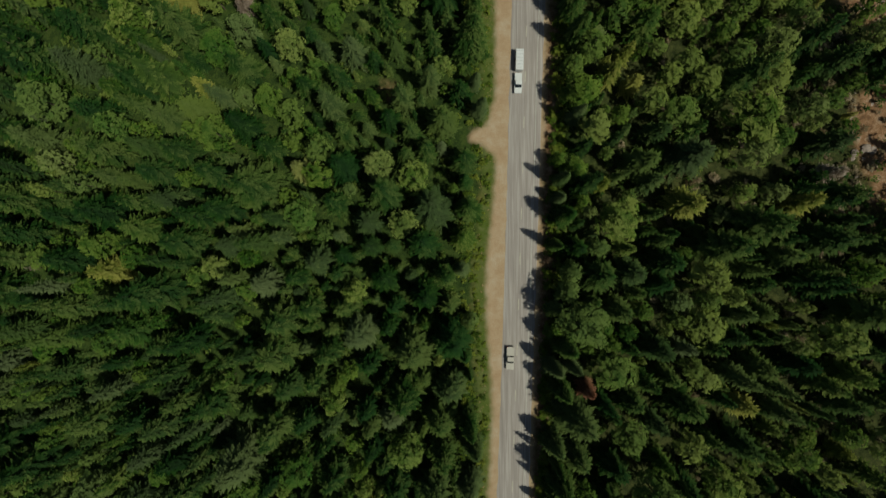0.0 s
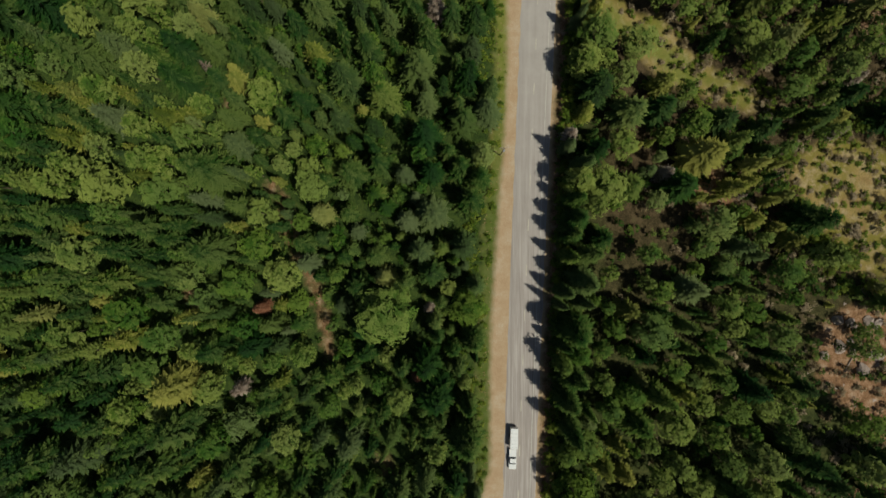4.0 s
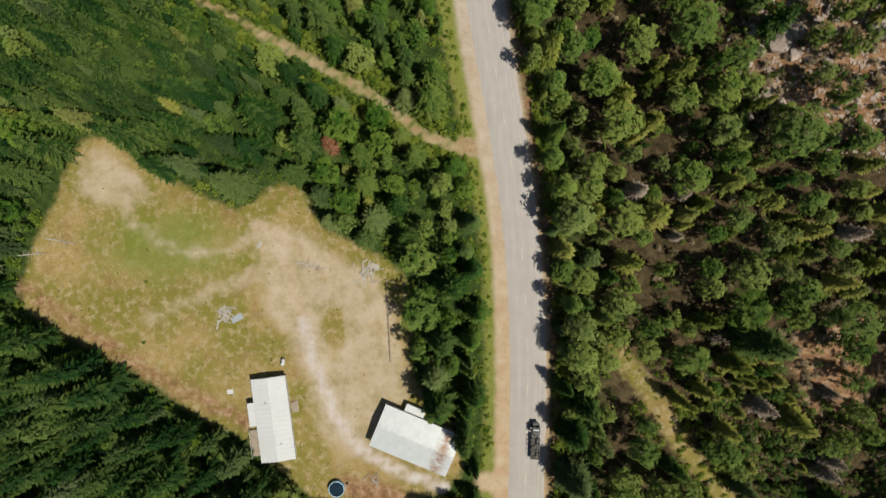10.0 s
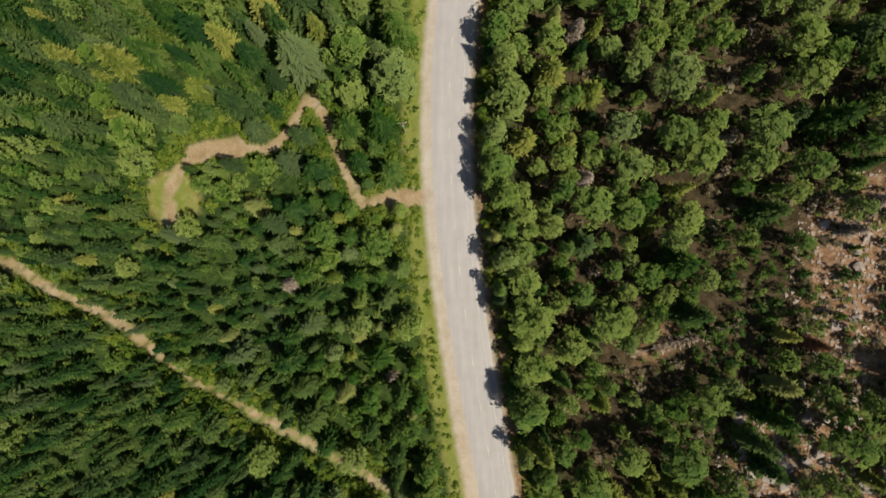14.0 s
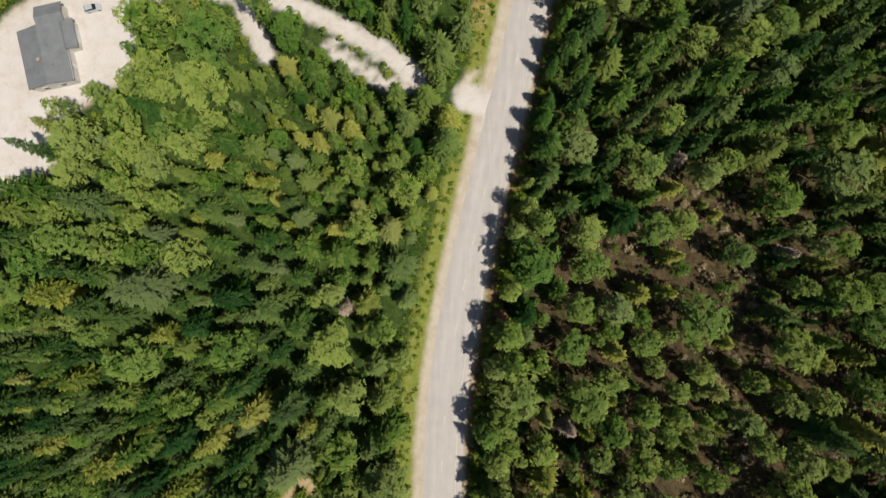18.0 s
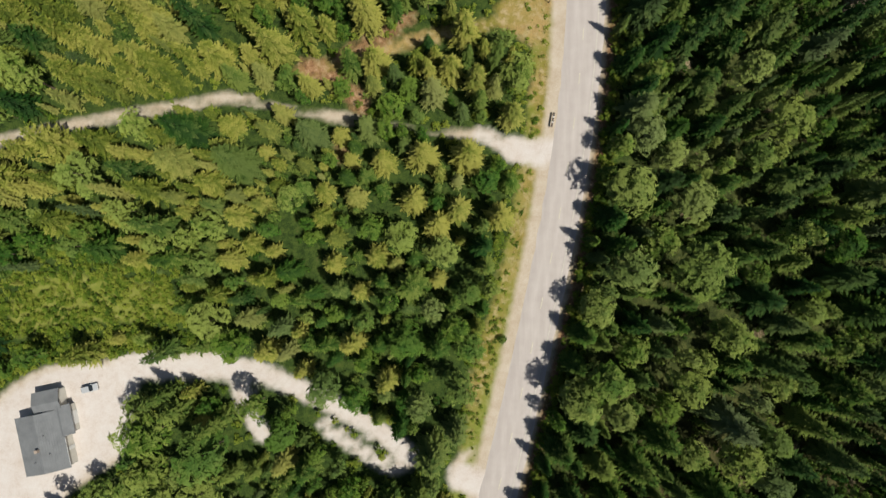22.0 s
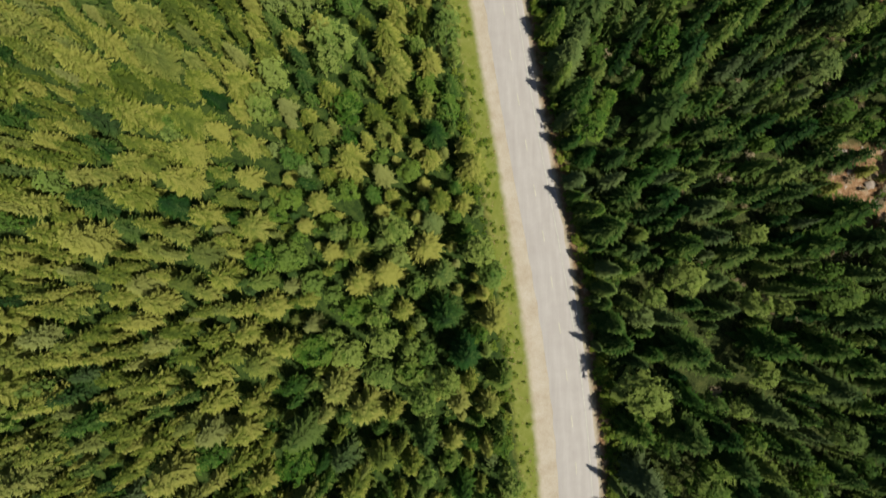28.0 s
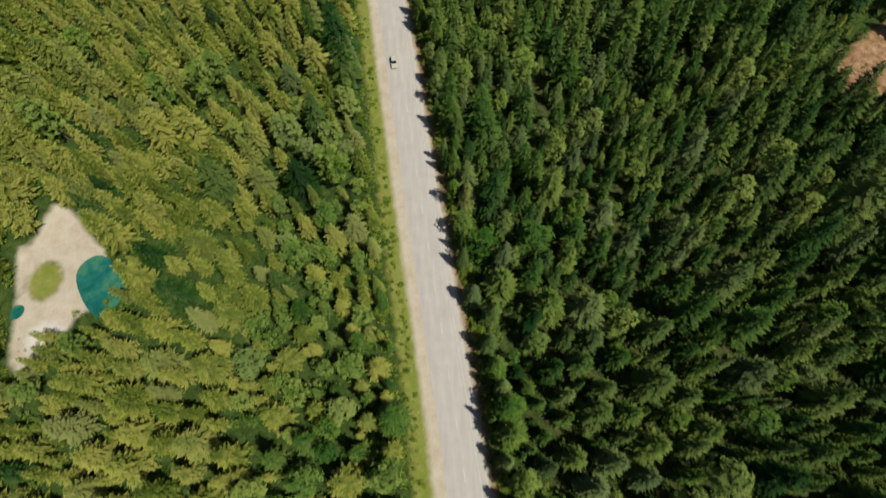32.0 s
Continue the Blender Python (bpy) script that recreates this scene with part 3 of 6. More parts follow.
def strip(name, ys, left, right, z, mat, lateral=True, thick=0.12, cols=6):
    """A ribbon along the road between two edges, with a crown and turned-down edges."""
    u = np.linspace(0, 1, cols + 1)
    top = np.stack([left[:, None] + (right - left)[:, None] * u, np.repeat(ys[:, None], cols + 1, 1), z + 0.05 * (1 - (2 * u[None] - 1) ** 2) + 0 * left[:, None]], 2)
    lo, hi = top[:, :1].copy(), top[:, -1:].copy()
    lo[..., 2] -= thick
    hi[..., 2] -= thick
    lo[..., 0] -= thick * 3
    hi[..., 0] += thick * 3
    v = np.concatenate([lo, top, hi], 1)
    c = v.shape[1]
    i, j = np.meshgrid(np.arange(c - 1), np.arange(len(ys) - 1))
    k = (j * c + i).ravel()
    me = mesh_from(name, v.reshape(-1, 3), np.stack([k, k + 1, k + c + 1, k + c], 1), [mat])
    if lateral:
        me.attributes.new("lateral", "FLOAT", "POINT").data.foreach_set("value", np.tile(np.concatenate([[0], u, [1]]), len(ys)).astype(np.float32))
    return new(name, me)


ry = np.arange(-140, 1121, 4.0)
rl, rr = smooth_at(1, ry), smooth_at(2, ry)
ragged = 0.12 * np.sin(ry * 0.9) + 0.1 * np.sin(ry * 2.3 + 1)
road = strip("road", ry, rl + ragged, rr + ragged[::-1], 0.05, asphalt())
tagged(road, "two-lane sun-bleached grey asphalt road with tree shadows", "road", kind="structure")
PAINT = plain("road_paint", (0.46, 0.43, 0.385), 0.7, 0.3, vary=0.25, scale=3)
YELLOW = plain("yellow_paint", (0.48, 0.44, 0.36), 0.7, 0.3, vary=0.25, scale=3)


def line_mesh(name, ys, off, width, mat, from_left=None):
    base = smooth_at(1, ys) * (1 - off) + smooth_at(2, ys) * off
    z = 0.062 + 0.05 * (1 - (2 * off - 1) ** 2)
    return strip(name, ys, base - width / 2, base + width / 2, z + 0.012, mat, False, 0.012, 1)


edge = line_mesh("edge_line", ry, 0.84, 0.16, PAINT)
tagged(edge, "worn white edge line painted on asphalt", "road marking", kind="structure")
centre = tagged(new("centre_line"), "dashed centre line painted on asphalt", "road marking", kind="structure")
for y0 in np.arange(-136, 1110, 12.0):
    dash = line_mesh("dash", np.array([y0, y0 + 1.5, y0 + 3.0]), 0.47, 0.18, YELLOW)
    dash.parent = centre


# ---- trees ----
rng = np.random.default_rng(7)


def spruce_crown(levels, spokes, droop, seed, fine=False):
    """Whorls of drooping boughs, each folded along its spine: height 1, widest radius 1."""
    g = np.random.default_rng(seed)
    v, f = [], []
    for a in range(levels):
        h = 0.16 + 0.82 * (a / levels) ** 0.85
        reach = (1 - h) ** 0.5 * 1.06 + 0.05
        n = max(4, int(round(spokes * (0.45 + 0.55 * (1 - h)))))
        twist = g.uniform(0, 6.28)
        for s in range(n):
            th = twist + 6.283 * s / n + g.normal(0, 0.2)
            r = reach * g.uniform(0.62, 1.2)
            w = r * g.uniform(0.10, 0.19) + 0.028
            z0, z1 = h + g.normal(0, 0.015), h - droop * r * g.uniform(0.3, 1.4)
            c, d = math.cos(th), math.sin(th)
            k, zm = len(v), z0 * 0.5 + z1 * 0.5
            v += [(0.02 * c, 0.02 * d, z0 + 0.015), (0.55 * r * c - w * d, 0.55 * r * d + w * c, zm - 0.025), (r * c, r * d, z1), (0.55 * r * c + w * d, 0.55 * r * d - w * c, zm - 0.025)]
            f += [(k, k + 1, k + 2), (k, k + 2, k + 3)]
            if fine:
                # side sprays
                for o in (0.5, -0.5):
                    c2, d2 = math.cos(th + o), math.sin(th + o)
                    q, rr_ = len(v), r * g.uniform(0.7, 0.95)
                    v += [(0.35 * r * c, 0.35 * r * d, zm + 0.012), (rr_ * c2, rr_ * d2, z1 - 0.012), (0.6 * r * c, 0.6 * r * d, zm + 0.006)]
                    f += [(q, q + 1, q + 2)]
    k = len(v)
    v += [(0.09, 0, 0.93), (-0.045, 0.08, 0.93), (-0.045, -0.08, 0.93), (0, 0, 1.04)]
    f += [(k, k + 1, k + 3), (k + 1, k + 2, k + 3), (k + 2, k, k + 3)]
    return np.array(v), np.array(f)


def leafy_crown(clumps, leaves, low, seed, size=0.3, spread=0.72):
    """Clumps of single sprays set round a few boughs, with gaps between them: height 1, radius about 1."""
    g = np.random.default_rng(seed)
    v, f = [], []
    for a in range(clumps):
        h = low + (0.95 - low) * ((a + 0.5) / clumps)
        swell = math.sin(math.pi * min(1, (h - low + 0.12) / (1.14 - low))) ** 0.6
        th, r = a * 2.4 + g.normal(0, 0.4), swell * g.uniform(0.35, spread)
        if a >= clumps - 2:
            r *= 0.35
        cx, cy, cr = r * math.cos(th), r * math.sin(th), g.uniform(0.24, 0.42)
        for s in range(leaves):
            n = Vector(g.normal(0, 1, 3))
            n.z = abs(n.z) * 0.9 + 0.1
            n.normalize()
            out = Vector((n.x, n.y, n.z)) + Vector(g.normal(0, 0.35, 3))
            out.normalize()
            p = Vector((cx, cy, 0)) + Vector((n.x, n.y, 0)) * cr * g.uniform(0.8, 1.15)
            z = h + n.z * cr * 0.18 - 0.04
            t = out.cross(Vector(g.normal(0, 1, 3))).normalized()
            b = out.cross(t)
            w = size * g.uniform(0.6, 1.25)
            k = len(v)
            for q in (t * 1.0, t * -0.5 + b * 0.87, t * -0.5 - b * 0.87):
                v.append((p.x + q.x * w, p.y + q.y * w, z + q.z * w * 0.2))
            f.append((k, k + 1, k + 2))
    return np.array(v), np.array(f)


def bare_crown(n, seed):
    """Thin bare twigs of a dead tree."""
    g = np.random.default_rng(seed)
    v, f = [], []
    for a in range(n):
        h = 0.25 + 0.72 * a / n
        r = (1.05 - h) ** 0.7 * g.uniform(0.6, 1.1)
        th = g.uniform(0, 6.28)
        c, d = math.cos(th), math.sin(th)
        tip = (r * c, r * d, h + g.uniform(-0.06, 0.05))
        for w, o in ((0.045, 0.0), (0.03, 0.35), (0.03, -0.35)):
            c2, d2 = math.cos(th + o), math.sin(th + o)
            base = (0, 0, h) if o == 0 else (tip[0] * 0.45, tip[1] * 0.45, h * 0.55 + tip[2] * 0.45)
            end = tip if o == 0 else (base[0] + 0.45 * r * c2, base[1] + 0.45 * r * d2, tip[2] + g.uniform(-0.03, 0.03))
            k = len(v)
            v += [(base[0] - w * d2, base[1] + w * c2, base[2]), (base[0] + w * d2, base[1] - w * c2, base[2]), end, (base[0], base[1], base[2] + 0.012)]
            f += [(k, k + 1, k + 2), (k, k + 2, k + 3), (k + 1, k + 3, k + 2)]
    return np.array(v), np.array(f)


def trunk_shape(sides, top, r0, limbs=0, seed=0):
    """A tapered trunk, with a few limbs."""
    g = np.random.default_rng(seed)
    v, f = [], []
    def tube(a, b, ra, rb):
        k = len(v)
        for p, r in ((a, ra), (b, rb)):
            for s in range(sides):
                t = 6.283 * s / sides
                v.append((p[0] + r * math.cos(t), p[1] + r * math.sin(t), p[2]))
        for s in range(sides):
            s2 = (s + 1) % sides
            f.append((k + s, k + s2, k + sides + s2))
            f.append((k + s, k + sides + s2, k + sides + s))
    tube((0, 0, -0.02), (0, 0, top * 0.5), r0, r0 * 0.65)
    tube((0, 0, top * 0.5), (0, 0, top), r0 * 0.65, r0 * 0.12)
    for _ in range(limbs):
        h, t = g.uniform(0.3, 0.85) * top, g.uniform(0, 6.28)
        r = g.uniform(0.3, 0.6) * (1.1 - h)
        tube((0, 0, h), (r * math.cos(t), r * math.sin(t), h + 0.05), r0 * 0.3, r0 * 0.08)
    return np.array(v), np.array(f)


# kind: foliage material, coarse shapes for the deep wood, fine ones for the trees by the road
def needle_shapes(seed, droop):
    return [spruce_crown(14, 17, droop, seed + s) for s in range(7)], [spruce_crown(18, 15, droop, seed + 20 + s, True) for s in range(5)]


def leaf_shapes(seed, low):
    return [leafy_crown(22, 14, low, seed + s, 0.215) for s in range(7)], [leafy_crown(30, 24, low - 0.02, seed + 20 + s, 0.17) for s in range(5)]


KINDS = {"spruce": (SPRUCE, *needle_shapes(0, 0.07)), "pine": (PINE, *leaf_shapes(60, 0.34)), "birch": (BIRCH, *leaf_shapes(100, 0.2)),
         "larch": (LARCH, *needle_shapes(200, 0.05)), "fir": (FIR, *needle_shapes(250, 0.08))}
NAMES = ["spruce", "pine", "birch", "larch", "fir"]
HEIGHT = {"spruce": (14.6, 3.6), "pine": (14.2, 3.0), "birch": (11.6, 2.8), "larch": (13.2, 3.0), "fir": (15.2, 3.8)}
SLIM = {"spruce": 0.208, "pine": 0.238, "birch": 0.235, "larch": 0.215, "fir": 0.2}


def drift(x, y, scale, seed):
    return np.array([noise.noise(Vector((a * scale, b * scale, seed))) for a, b in zip(x, y)])


# dead, dying and unusually pale trees, each with room round it: x, y, height
DEAD = [(-107, -4.6, 9), (-51.5, 63.2, 15), (-2.9, 83.7, 10), (-1.1, 160.5, 18), (-59.8, 145.7, 15), (-28.2, 177.6, 12), (33.2, 128.5, 14), (53, 265.5, 17), (72, 228.8, 16), (83.4, 211.9, 16),
        (100.8, 198.6, 14), (-28.4, 174.8, 14), (-6.2, 319.0, 17), (-32.6, 341.9, 13), (42.3, 368.6, 14), (-15.7, 435.8, 15), (63.5, 460.5, 15), (115.7, 614.5, 14), (92.7, 18.4, 16)]
ODD_SEED = np.random.default_rng(77)
DEAD += [(float(ODD_SEED.uniform(52, 112)), float(ODD_SEED.uniform(112, 300)), float(ODD_SEED.uniform(9, 16))) for _ in range(15)]
DEAD += [(float(ODD_SEED.uniform(35, 112)), float(ODD_SEED.uniform(340, 480)), float(ODD_SEED.uniform(9, 15))) for _ in range(9)]
RUSTY = [(35.5, -35.4, 15), (-5.6, 67.0, 13), (-24.0, 277.5, 15), (24.2, 433.8, 12), (102, 316, 9), (-46, 84, 12), (88, 330, 11), (108, 262, 12)]
PALE = [(-18.5, 314.2, 14), (-14.7, 329.2, 14), (-48, 329, 12), (-0.8, 309.4, 12), (-40.4, 362.0, 15), (23.5, 897.5, 18), (23.8, 593.6, 16), (-3.9, 163.3, 13), (-88, 284, 16), (34.5, 408.6, 15), (-44, 640, 16), (-60, 158, 17), (-72, 172, 15), (-30, 108, 18), (-14, 92, 17), (-36, 20, 18)]
ODD = np.array(DEAD + RUSTY + PALE)


def plant():
    """Where trees stand, of what kind and how large: the big ones first, smaller ones in the room they leave."""
    n = 42000
    y = rng.uniform(-78, 1012, n)
    half = 123 + np.clip(y - 800, 0, 200) * 0.23
    x = np.interp(y, [0, 300, 620, 820], [0, 6, 11, 18]) + rng.uniform(-1, 1, n) * half
    sand, grass, brown, _, worn, _ = cover(x, y)
    edge_l, edge_r = smooth_at(3, y), smooth_at(2, y)
    off = rng.uniform(0, 1.4, n)
    ok = (sand < -1.2 - off) & (grass < -0.9 - off) & (brown < np.where(rng.uniform(0, 1, n) < np.where(y < 100, 0.06, 0.4), 30, -0.2 - off)) & (worn < -0.9 - off * 0.5) & ~((x > edge_l - 3.6) & (x < edge_r + 2.9))
    ok &= np.maximum(inside(POND, x, y), inside(SHORE, x, y)) < -0.6 - off * 0.6
    ok &= (along(5.0, LOG, x, y) < 0) & (along(6.5, [(52, 322), (60, 323), (74, 329)], x, y) < 0) & (inside(POND, x, y) < -4.5) & (along(5.5, [(21.3, 613), (21.3, 641)], x, y) < 0)
    sparse = most([inside(p, x, y) for p in MEADOWS + SCRUB])
    ok &= (sparse < 0) | (rng.uniform(0, 1, n) < 0.16)
    for ox, oy, oh in ODD:
        ok &= np.hypot(x - ox, y - oy) > oh * 0.2 + 0.8
    x, y, edge_r, sparse = x[ok], y[ok], edge_r[ok], sparse[ok]
    open_ground = np.maximum(most([inside(PAD, x, y)] + [along(w - 0.9 * (i > 8), p, x, y) for i, (w, p) in enumerate(TRACKS)]), worn[ok] / 1.8 - 0.9)
    n = len(x)
    mixed = drift(x, y, 0.021, 9) + rng.normal(0, 0.24, n)
    dice = rng.uniform(0, 1, n)
    right = x > edge_r
    kind = np.where(mixed > 0.14, 1, np.where(mixed < -0.16, 2, 0))
    kind = np.where(right & (y > 120) & (y < 480) & (dice < 0.55), 1, kind)
    kind = np.where(right & (y > 480) & (dice < np.interp(y, [480, 700, 800], [0.35, 0.5, 0.75])), 0, kind)
    kind = np.where(right & (y > 120) & (y < 480) & (dice > 0.86), 3, kind)
    kind = np.where(right & (y > 100) & (y < 300) & (x > edge_r + 22) & (dice > 0.62), 3, kind)
    kind = np.where(right & (y < 120) & (x > edge_r + 10) & (dice < 0.5), np.where(dice < 0.2, 1, np.where(dice < 0.3, 3, 2)), kind)
    kind = np.where(~right & (y < 110) & (x < -15) & (dice < 0.5), 2, kind)
    kind = np.where(~right & (dice < np.interp(y, [430, 520, 600, 1000], [0.05, 0.22, 0.50, 0.55]) + 0.42 * (x < -32) * (y > 560)), 3, kind)
    kind = np.where(~right & (kind == 2) & (y > 320) & (y < 500) & (dice < 0.75), np.where(dice < 0.45, 3, 0), kind)
    kind = np.where(~right & (x < -38) & (y > 64) & (y < 148) & (dice < 0.38), np.where(dice < 0.30, 3, 1), kind)
    dark = np.interp(y, [-80, 190, 260, 480, 560, 1000], [0.72, 0.72, 0.1, 0.05, 0.22, 0.12]) + np.where(right, np.interp(y, [400, 480, 560, 780, 850], [0, 0.3, 0.22, 0.25, 0.05]), 0)
    dark *= np.where(~right & (y > 450), 0.3, 1.0) * np.where(right & (y < 300) & (x > edge_r + 10), np.interp(y, [0, 30, 90], [0.75, 0.45, 0.2]), 1.0)
    dark = np.where(~right & (x < -25) & (y > 20) & (y < 470), np.interp(y, [20, 60, 75, 140, 155, 200, 340, 375, 400, 455, 470], [0.6, 0.55, 0.5, 0.5, 0.7, 0.85, 0.85, 0.3, 0.5, 0.5, 0.1]), dark)
    kind = np.where(rng.uniform(0, 1, n) < dark, 4, kind)
    tall = np.array([HEIGHT[NAMES[k]] for k in kind])
    h = np.clip(rng.normal(tall[:, 0], tall[:, 1]), 7, 26)
    h *= np.where(drift(x, y, 0.018, 21) > 0.22, 0.78, 1.0) * np.where((x < -35) & (y > 285) & (y < 372), 0.62, 1.0)
    h *= np.where(right, np.interp(y, [70, 110, 300, 430, 480], [1, 0.86, 0.82, 0.9, 1]), 1.0)
    by_road = right & (x < edge_r + 10)
    tall_edge = np.interp(y, [-80, 105, 150, 1000], [1.45, 1.45, 1.25, 1.2])
    h = np.where(by_road, np.clip(h * np.interp(y, [-80, 105, 150], [1.45, 1.45, 1.3]), 7, np.interp(x - edge_r, [4, 9], [11.5, 16.0]) * tall_edge), h)
    r = np.clip(h, 9, 30) * np.array([SLIM[NAMES[k]] for k in kind]) * np.exp(np.clip(rng.normal(0, 0.3, n), -0.6, 0.42)) * np.where(right & (y > 90) & (y < 480), 1.04, 0.94)
    low = ((inside(THICKET, x, y) > -1) & (dice < 0.85)) | (sparse > 0) & (dice < 0.8)
    h, r = np.where(low, np.clip(h * 0.42, 3, 7), h), np.where(low, np.clip(r * 0.5, 1.0, 2.2), r)
    kind = np.where(low, np.where(dice < 0.5, 3, 2), kind)
    lane = most([along(w + 5, p, x, y) for w, p in FOREST_TRACKS]) > 0
    h, r = np.where(lane, np.minimum(h * 0.92, 15), h), np.where(lane, r * 0.9, r)
    clear = (~right | (x - r * 0.92 > edge_r + 1.2)) & (open_ground < -0.62 * r)
    gap = drift(x, y, 0.03, 3) + 0.5 * drift(x, y, 0.09, 5)
    bare = np.where(x < edge_r + 14, 0.5, 0) + np.where(right & (y > 90) & (y < 420), 0.16, np.where(y > 420, 0.7, 0.45)) - 0.12 * (right & (x > edge_r + 45) & (y < 90)) - 0.1 * (right & (x > edge_r + 35) & (y > 90) & (y < 470))
    order = np.argsort(-r * rng.uniform(0.55, 1.45, n))
    cells, keep = {}, []
    for t in order:
        if not clear[t] or gap[t] > bare[t] and dice[t] > 0.12:
            continue
        cx, cy = int(x[t] // 6), int(y[t] // 6)
        free = True
        for q in (c for a in (-1, 0, 1) for b in (-1, 0, 1) for c in cells.get((cx + a, cy + b), ())):
            if (x[q] - x[t]) ** 2 + (y[q] - y[t]) ** 2 < ((0.6 if by_road[t] else 0.7) * (r[q] + r[t])) ** 2:
                free = False
                break
        if free:
            cells.setdefault((cx, cy), []).append(t)
            keep.append(t)
    keep = np.array(sorted(keep))
    return x[keep], y[keep], kind[keep], h[keep], r[keep]


TX, TY, TK, TH, TR = plant()
TZ = lie(TX, TY)
u = np.random.default_rng(11)
near = np.minimum(np.abs(TX - smooth_at(3, TY) + 4.3), np.abs(TX - smooth_at(2, TY) - 5.4)) < 3.1
near &= (TY > -70) & (TY < 985)


def shoots_and_shade(v):
    """Paler new growth at the bough ends, and shade painted in towards the trunk."""
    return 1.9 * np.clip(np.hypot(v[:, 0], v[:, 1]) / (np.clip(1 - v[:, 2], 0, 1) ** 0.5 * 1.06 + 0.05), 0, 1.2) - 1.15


def outward(v, leafy):
    """Which way the sprays at v face: out from the crown's middle, and up."""
    if leafy:
        d = np.stack([v[:, 0], v[:, 1], (v[:, 2] - 0.5) * 1.6 + 0.5], 1)
    else:
        reach = np.clip(1 - v[:, 2], 0.03, 1) ** 0.5 * 1.06 + 0.05
        d = np.stack([v[:, 0] / reach, v[:, 1] / reach, 0 * reach + 0.78], 1)
    return d / np.linalg.norm(d, axis=1)[:, None].clip(1e-6)


def give(mesh, key, values, vector=False):
    """Store one number, or one vector, for each vertex."""
    a = mesh.attributes.new(key, "FLOAT_VECTOR" if vector else "FLOAT", "POINT")
    a.data.foreach_set("vector" if vector else "value", np.asarray(values, np.float32).ravel())


def wood(name, kind, pick, label):
    """All trees of one kind in the deep wood, as one mesh."""
    mat, shapes, _ = KINDS[NAMES[kind]]
    tv, tf = trunk_shape(4, 0.9, 0.011)
    vs, fs, sl, tn, ow, hu, base = [], [], [], [], [], [], 0
    idx = np.where(pick & (TK == kind))[0]
    for s, (cv, cf) in enumerate(shapes):
        mine = idx[s::len(shapes)]
        if not len(mine):
            continue
        v = np.concatenate([cv, tv * [TH[mine].mean() / TR[mine].mean(), TH[mine].mean() / TR[mine].mean(), 1]])
        f = np.concatenate([cf, tf + len(cv)])
        th = u.uniform(0, 6.28, len(mine))
        c, d = np.cos(th)[:, None], np.sin(th)[:, None]
        lx, ly = u.normal(0, 0.025, (2, len(mine)))
        X = (v[None, :, 0] * c - v[None, :, 1] * d) * TR[mine][:, None]
        Y = (v[None, :, 0] * d + v[None, :, 1] * c) * TR[mine][:, None]
        Z = v[None, :, 2] * TH[mine][:, None]
        P = np.stack([X + lx[:, None] * Z + TX[mine][:, None], Y + ly[:, None] * Z + TY[mine][:, None], Z + TZ[mine][:, None]], 2)
        vs.append(P.reshape(-1, 3))
        fs.append((f[None] + (base + np.arange(len(mine)) * len(v))[:, None, None]).reshape(-1, 3))
        sl.append(np.tile(np.concatenate([np.zeros(len(cf), int), np.ones(len(tf), int)]), len(mine)))
        tn.append((np.clip(u.normal(0, 0.75, len(mine)), -1.3, 1.5)[:, None] + shoots_and_shade(v)).ravel())
        o = outward(v, kind in (1, 2))
        ow.append(np.stack([o[None, :, 0] * c - o[None, :, 1] * d, o[None, :, 0] * d + o[None, :, 1] * c, o[None, :, 2] + 0 * c], 2).reshape(-1, 3))
        hu.append(np.repeat(np.clip(np.where(u.uniform(0, 1, len(mine)) < 0.36, -u.uniform(0.1, 0.55, len(mine)) * (kind != 3), u.exponential(0.26, len(mine)) - 0.1), -0.85, 0.9), len(v)))
        base += len(mine) * len(v)
    ob = new(name, mesh_from(name, np.concatenate(vs), np.concatenate(fs), [mat, BARK], np.concatenate(sl)))
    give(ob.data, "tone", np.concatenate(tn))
    give(ob.data, "outward", np.concatenate(ow), True)
    give(ob.data, "hue", np.concatenate(hu))
    return tagged(ob, label, "forest", kind="stuff")


def tree_thing(name, crown, mat, label, group, sides=7, bark=None, seed=0, slim=0.012):
    """One tree: an Empty at its foot, trunk and crown; unit height and radius."""
    root = tagged(new(name), label, "tree", group)
    tv, tf = trunk_shape(sides, 0.94, slim * 6, 5, seed)
    trunk = new("trunk", mesh_from("trunk", tv, tf, [bark or BARK]))
    top = new("crown", mesh_from("crown", crown[0], crown[1], [mat]))
    give(top.data, "tone", shoots_and_shade(crown[0]))
    give(top.data, "outward", outward(crown[0], name in ("pine_tree", "birch_tree")), True)
    give(top.data, "hue", np.full(len(crown[0]), (-0.5, 0.3, 0.05, 0.6, -0.2)[seed % 5] if group == "trees along the road" else 0.7 if label.startswith("pale") else 0.0))
    trunk.parent = top.parent = root
    return root


deep = ~near
wood("spruce_forest", 0, deep, "dense dark green spruce forest of mixed heights")
wood("pine_forest", 1, deep, "olive green pines with rounded crowns in a dense wood")
wood("birch_forest", 2, deep, "bright green broadleaved trees mixed into the conifer wood")
wood("fir_forest", 4, deep, "tall very dark green firs in a dense stand")
wood("larch_forest", 3, deep, "pale olive sunlit larches standing close together")

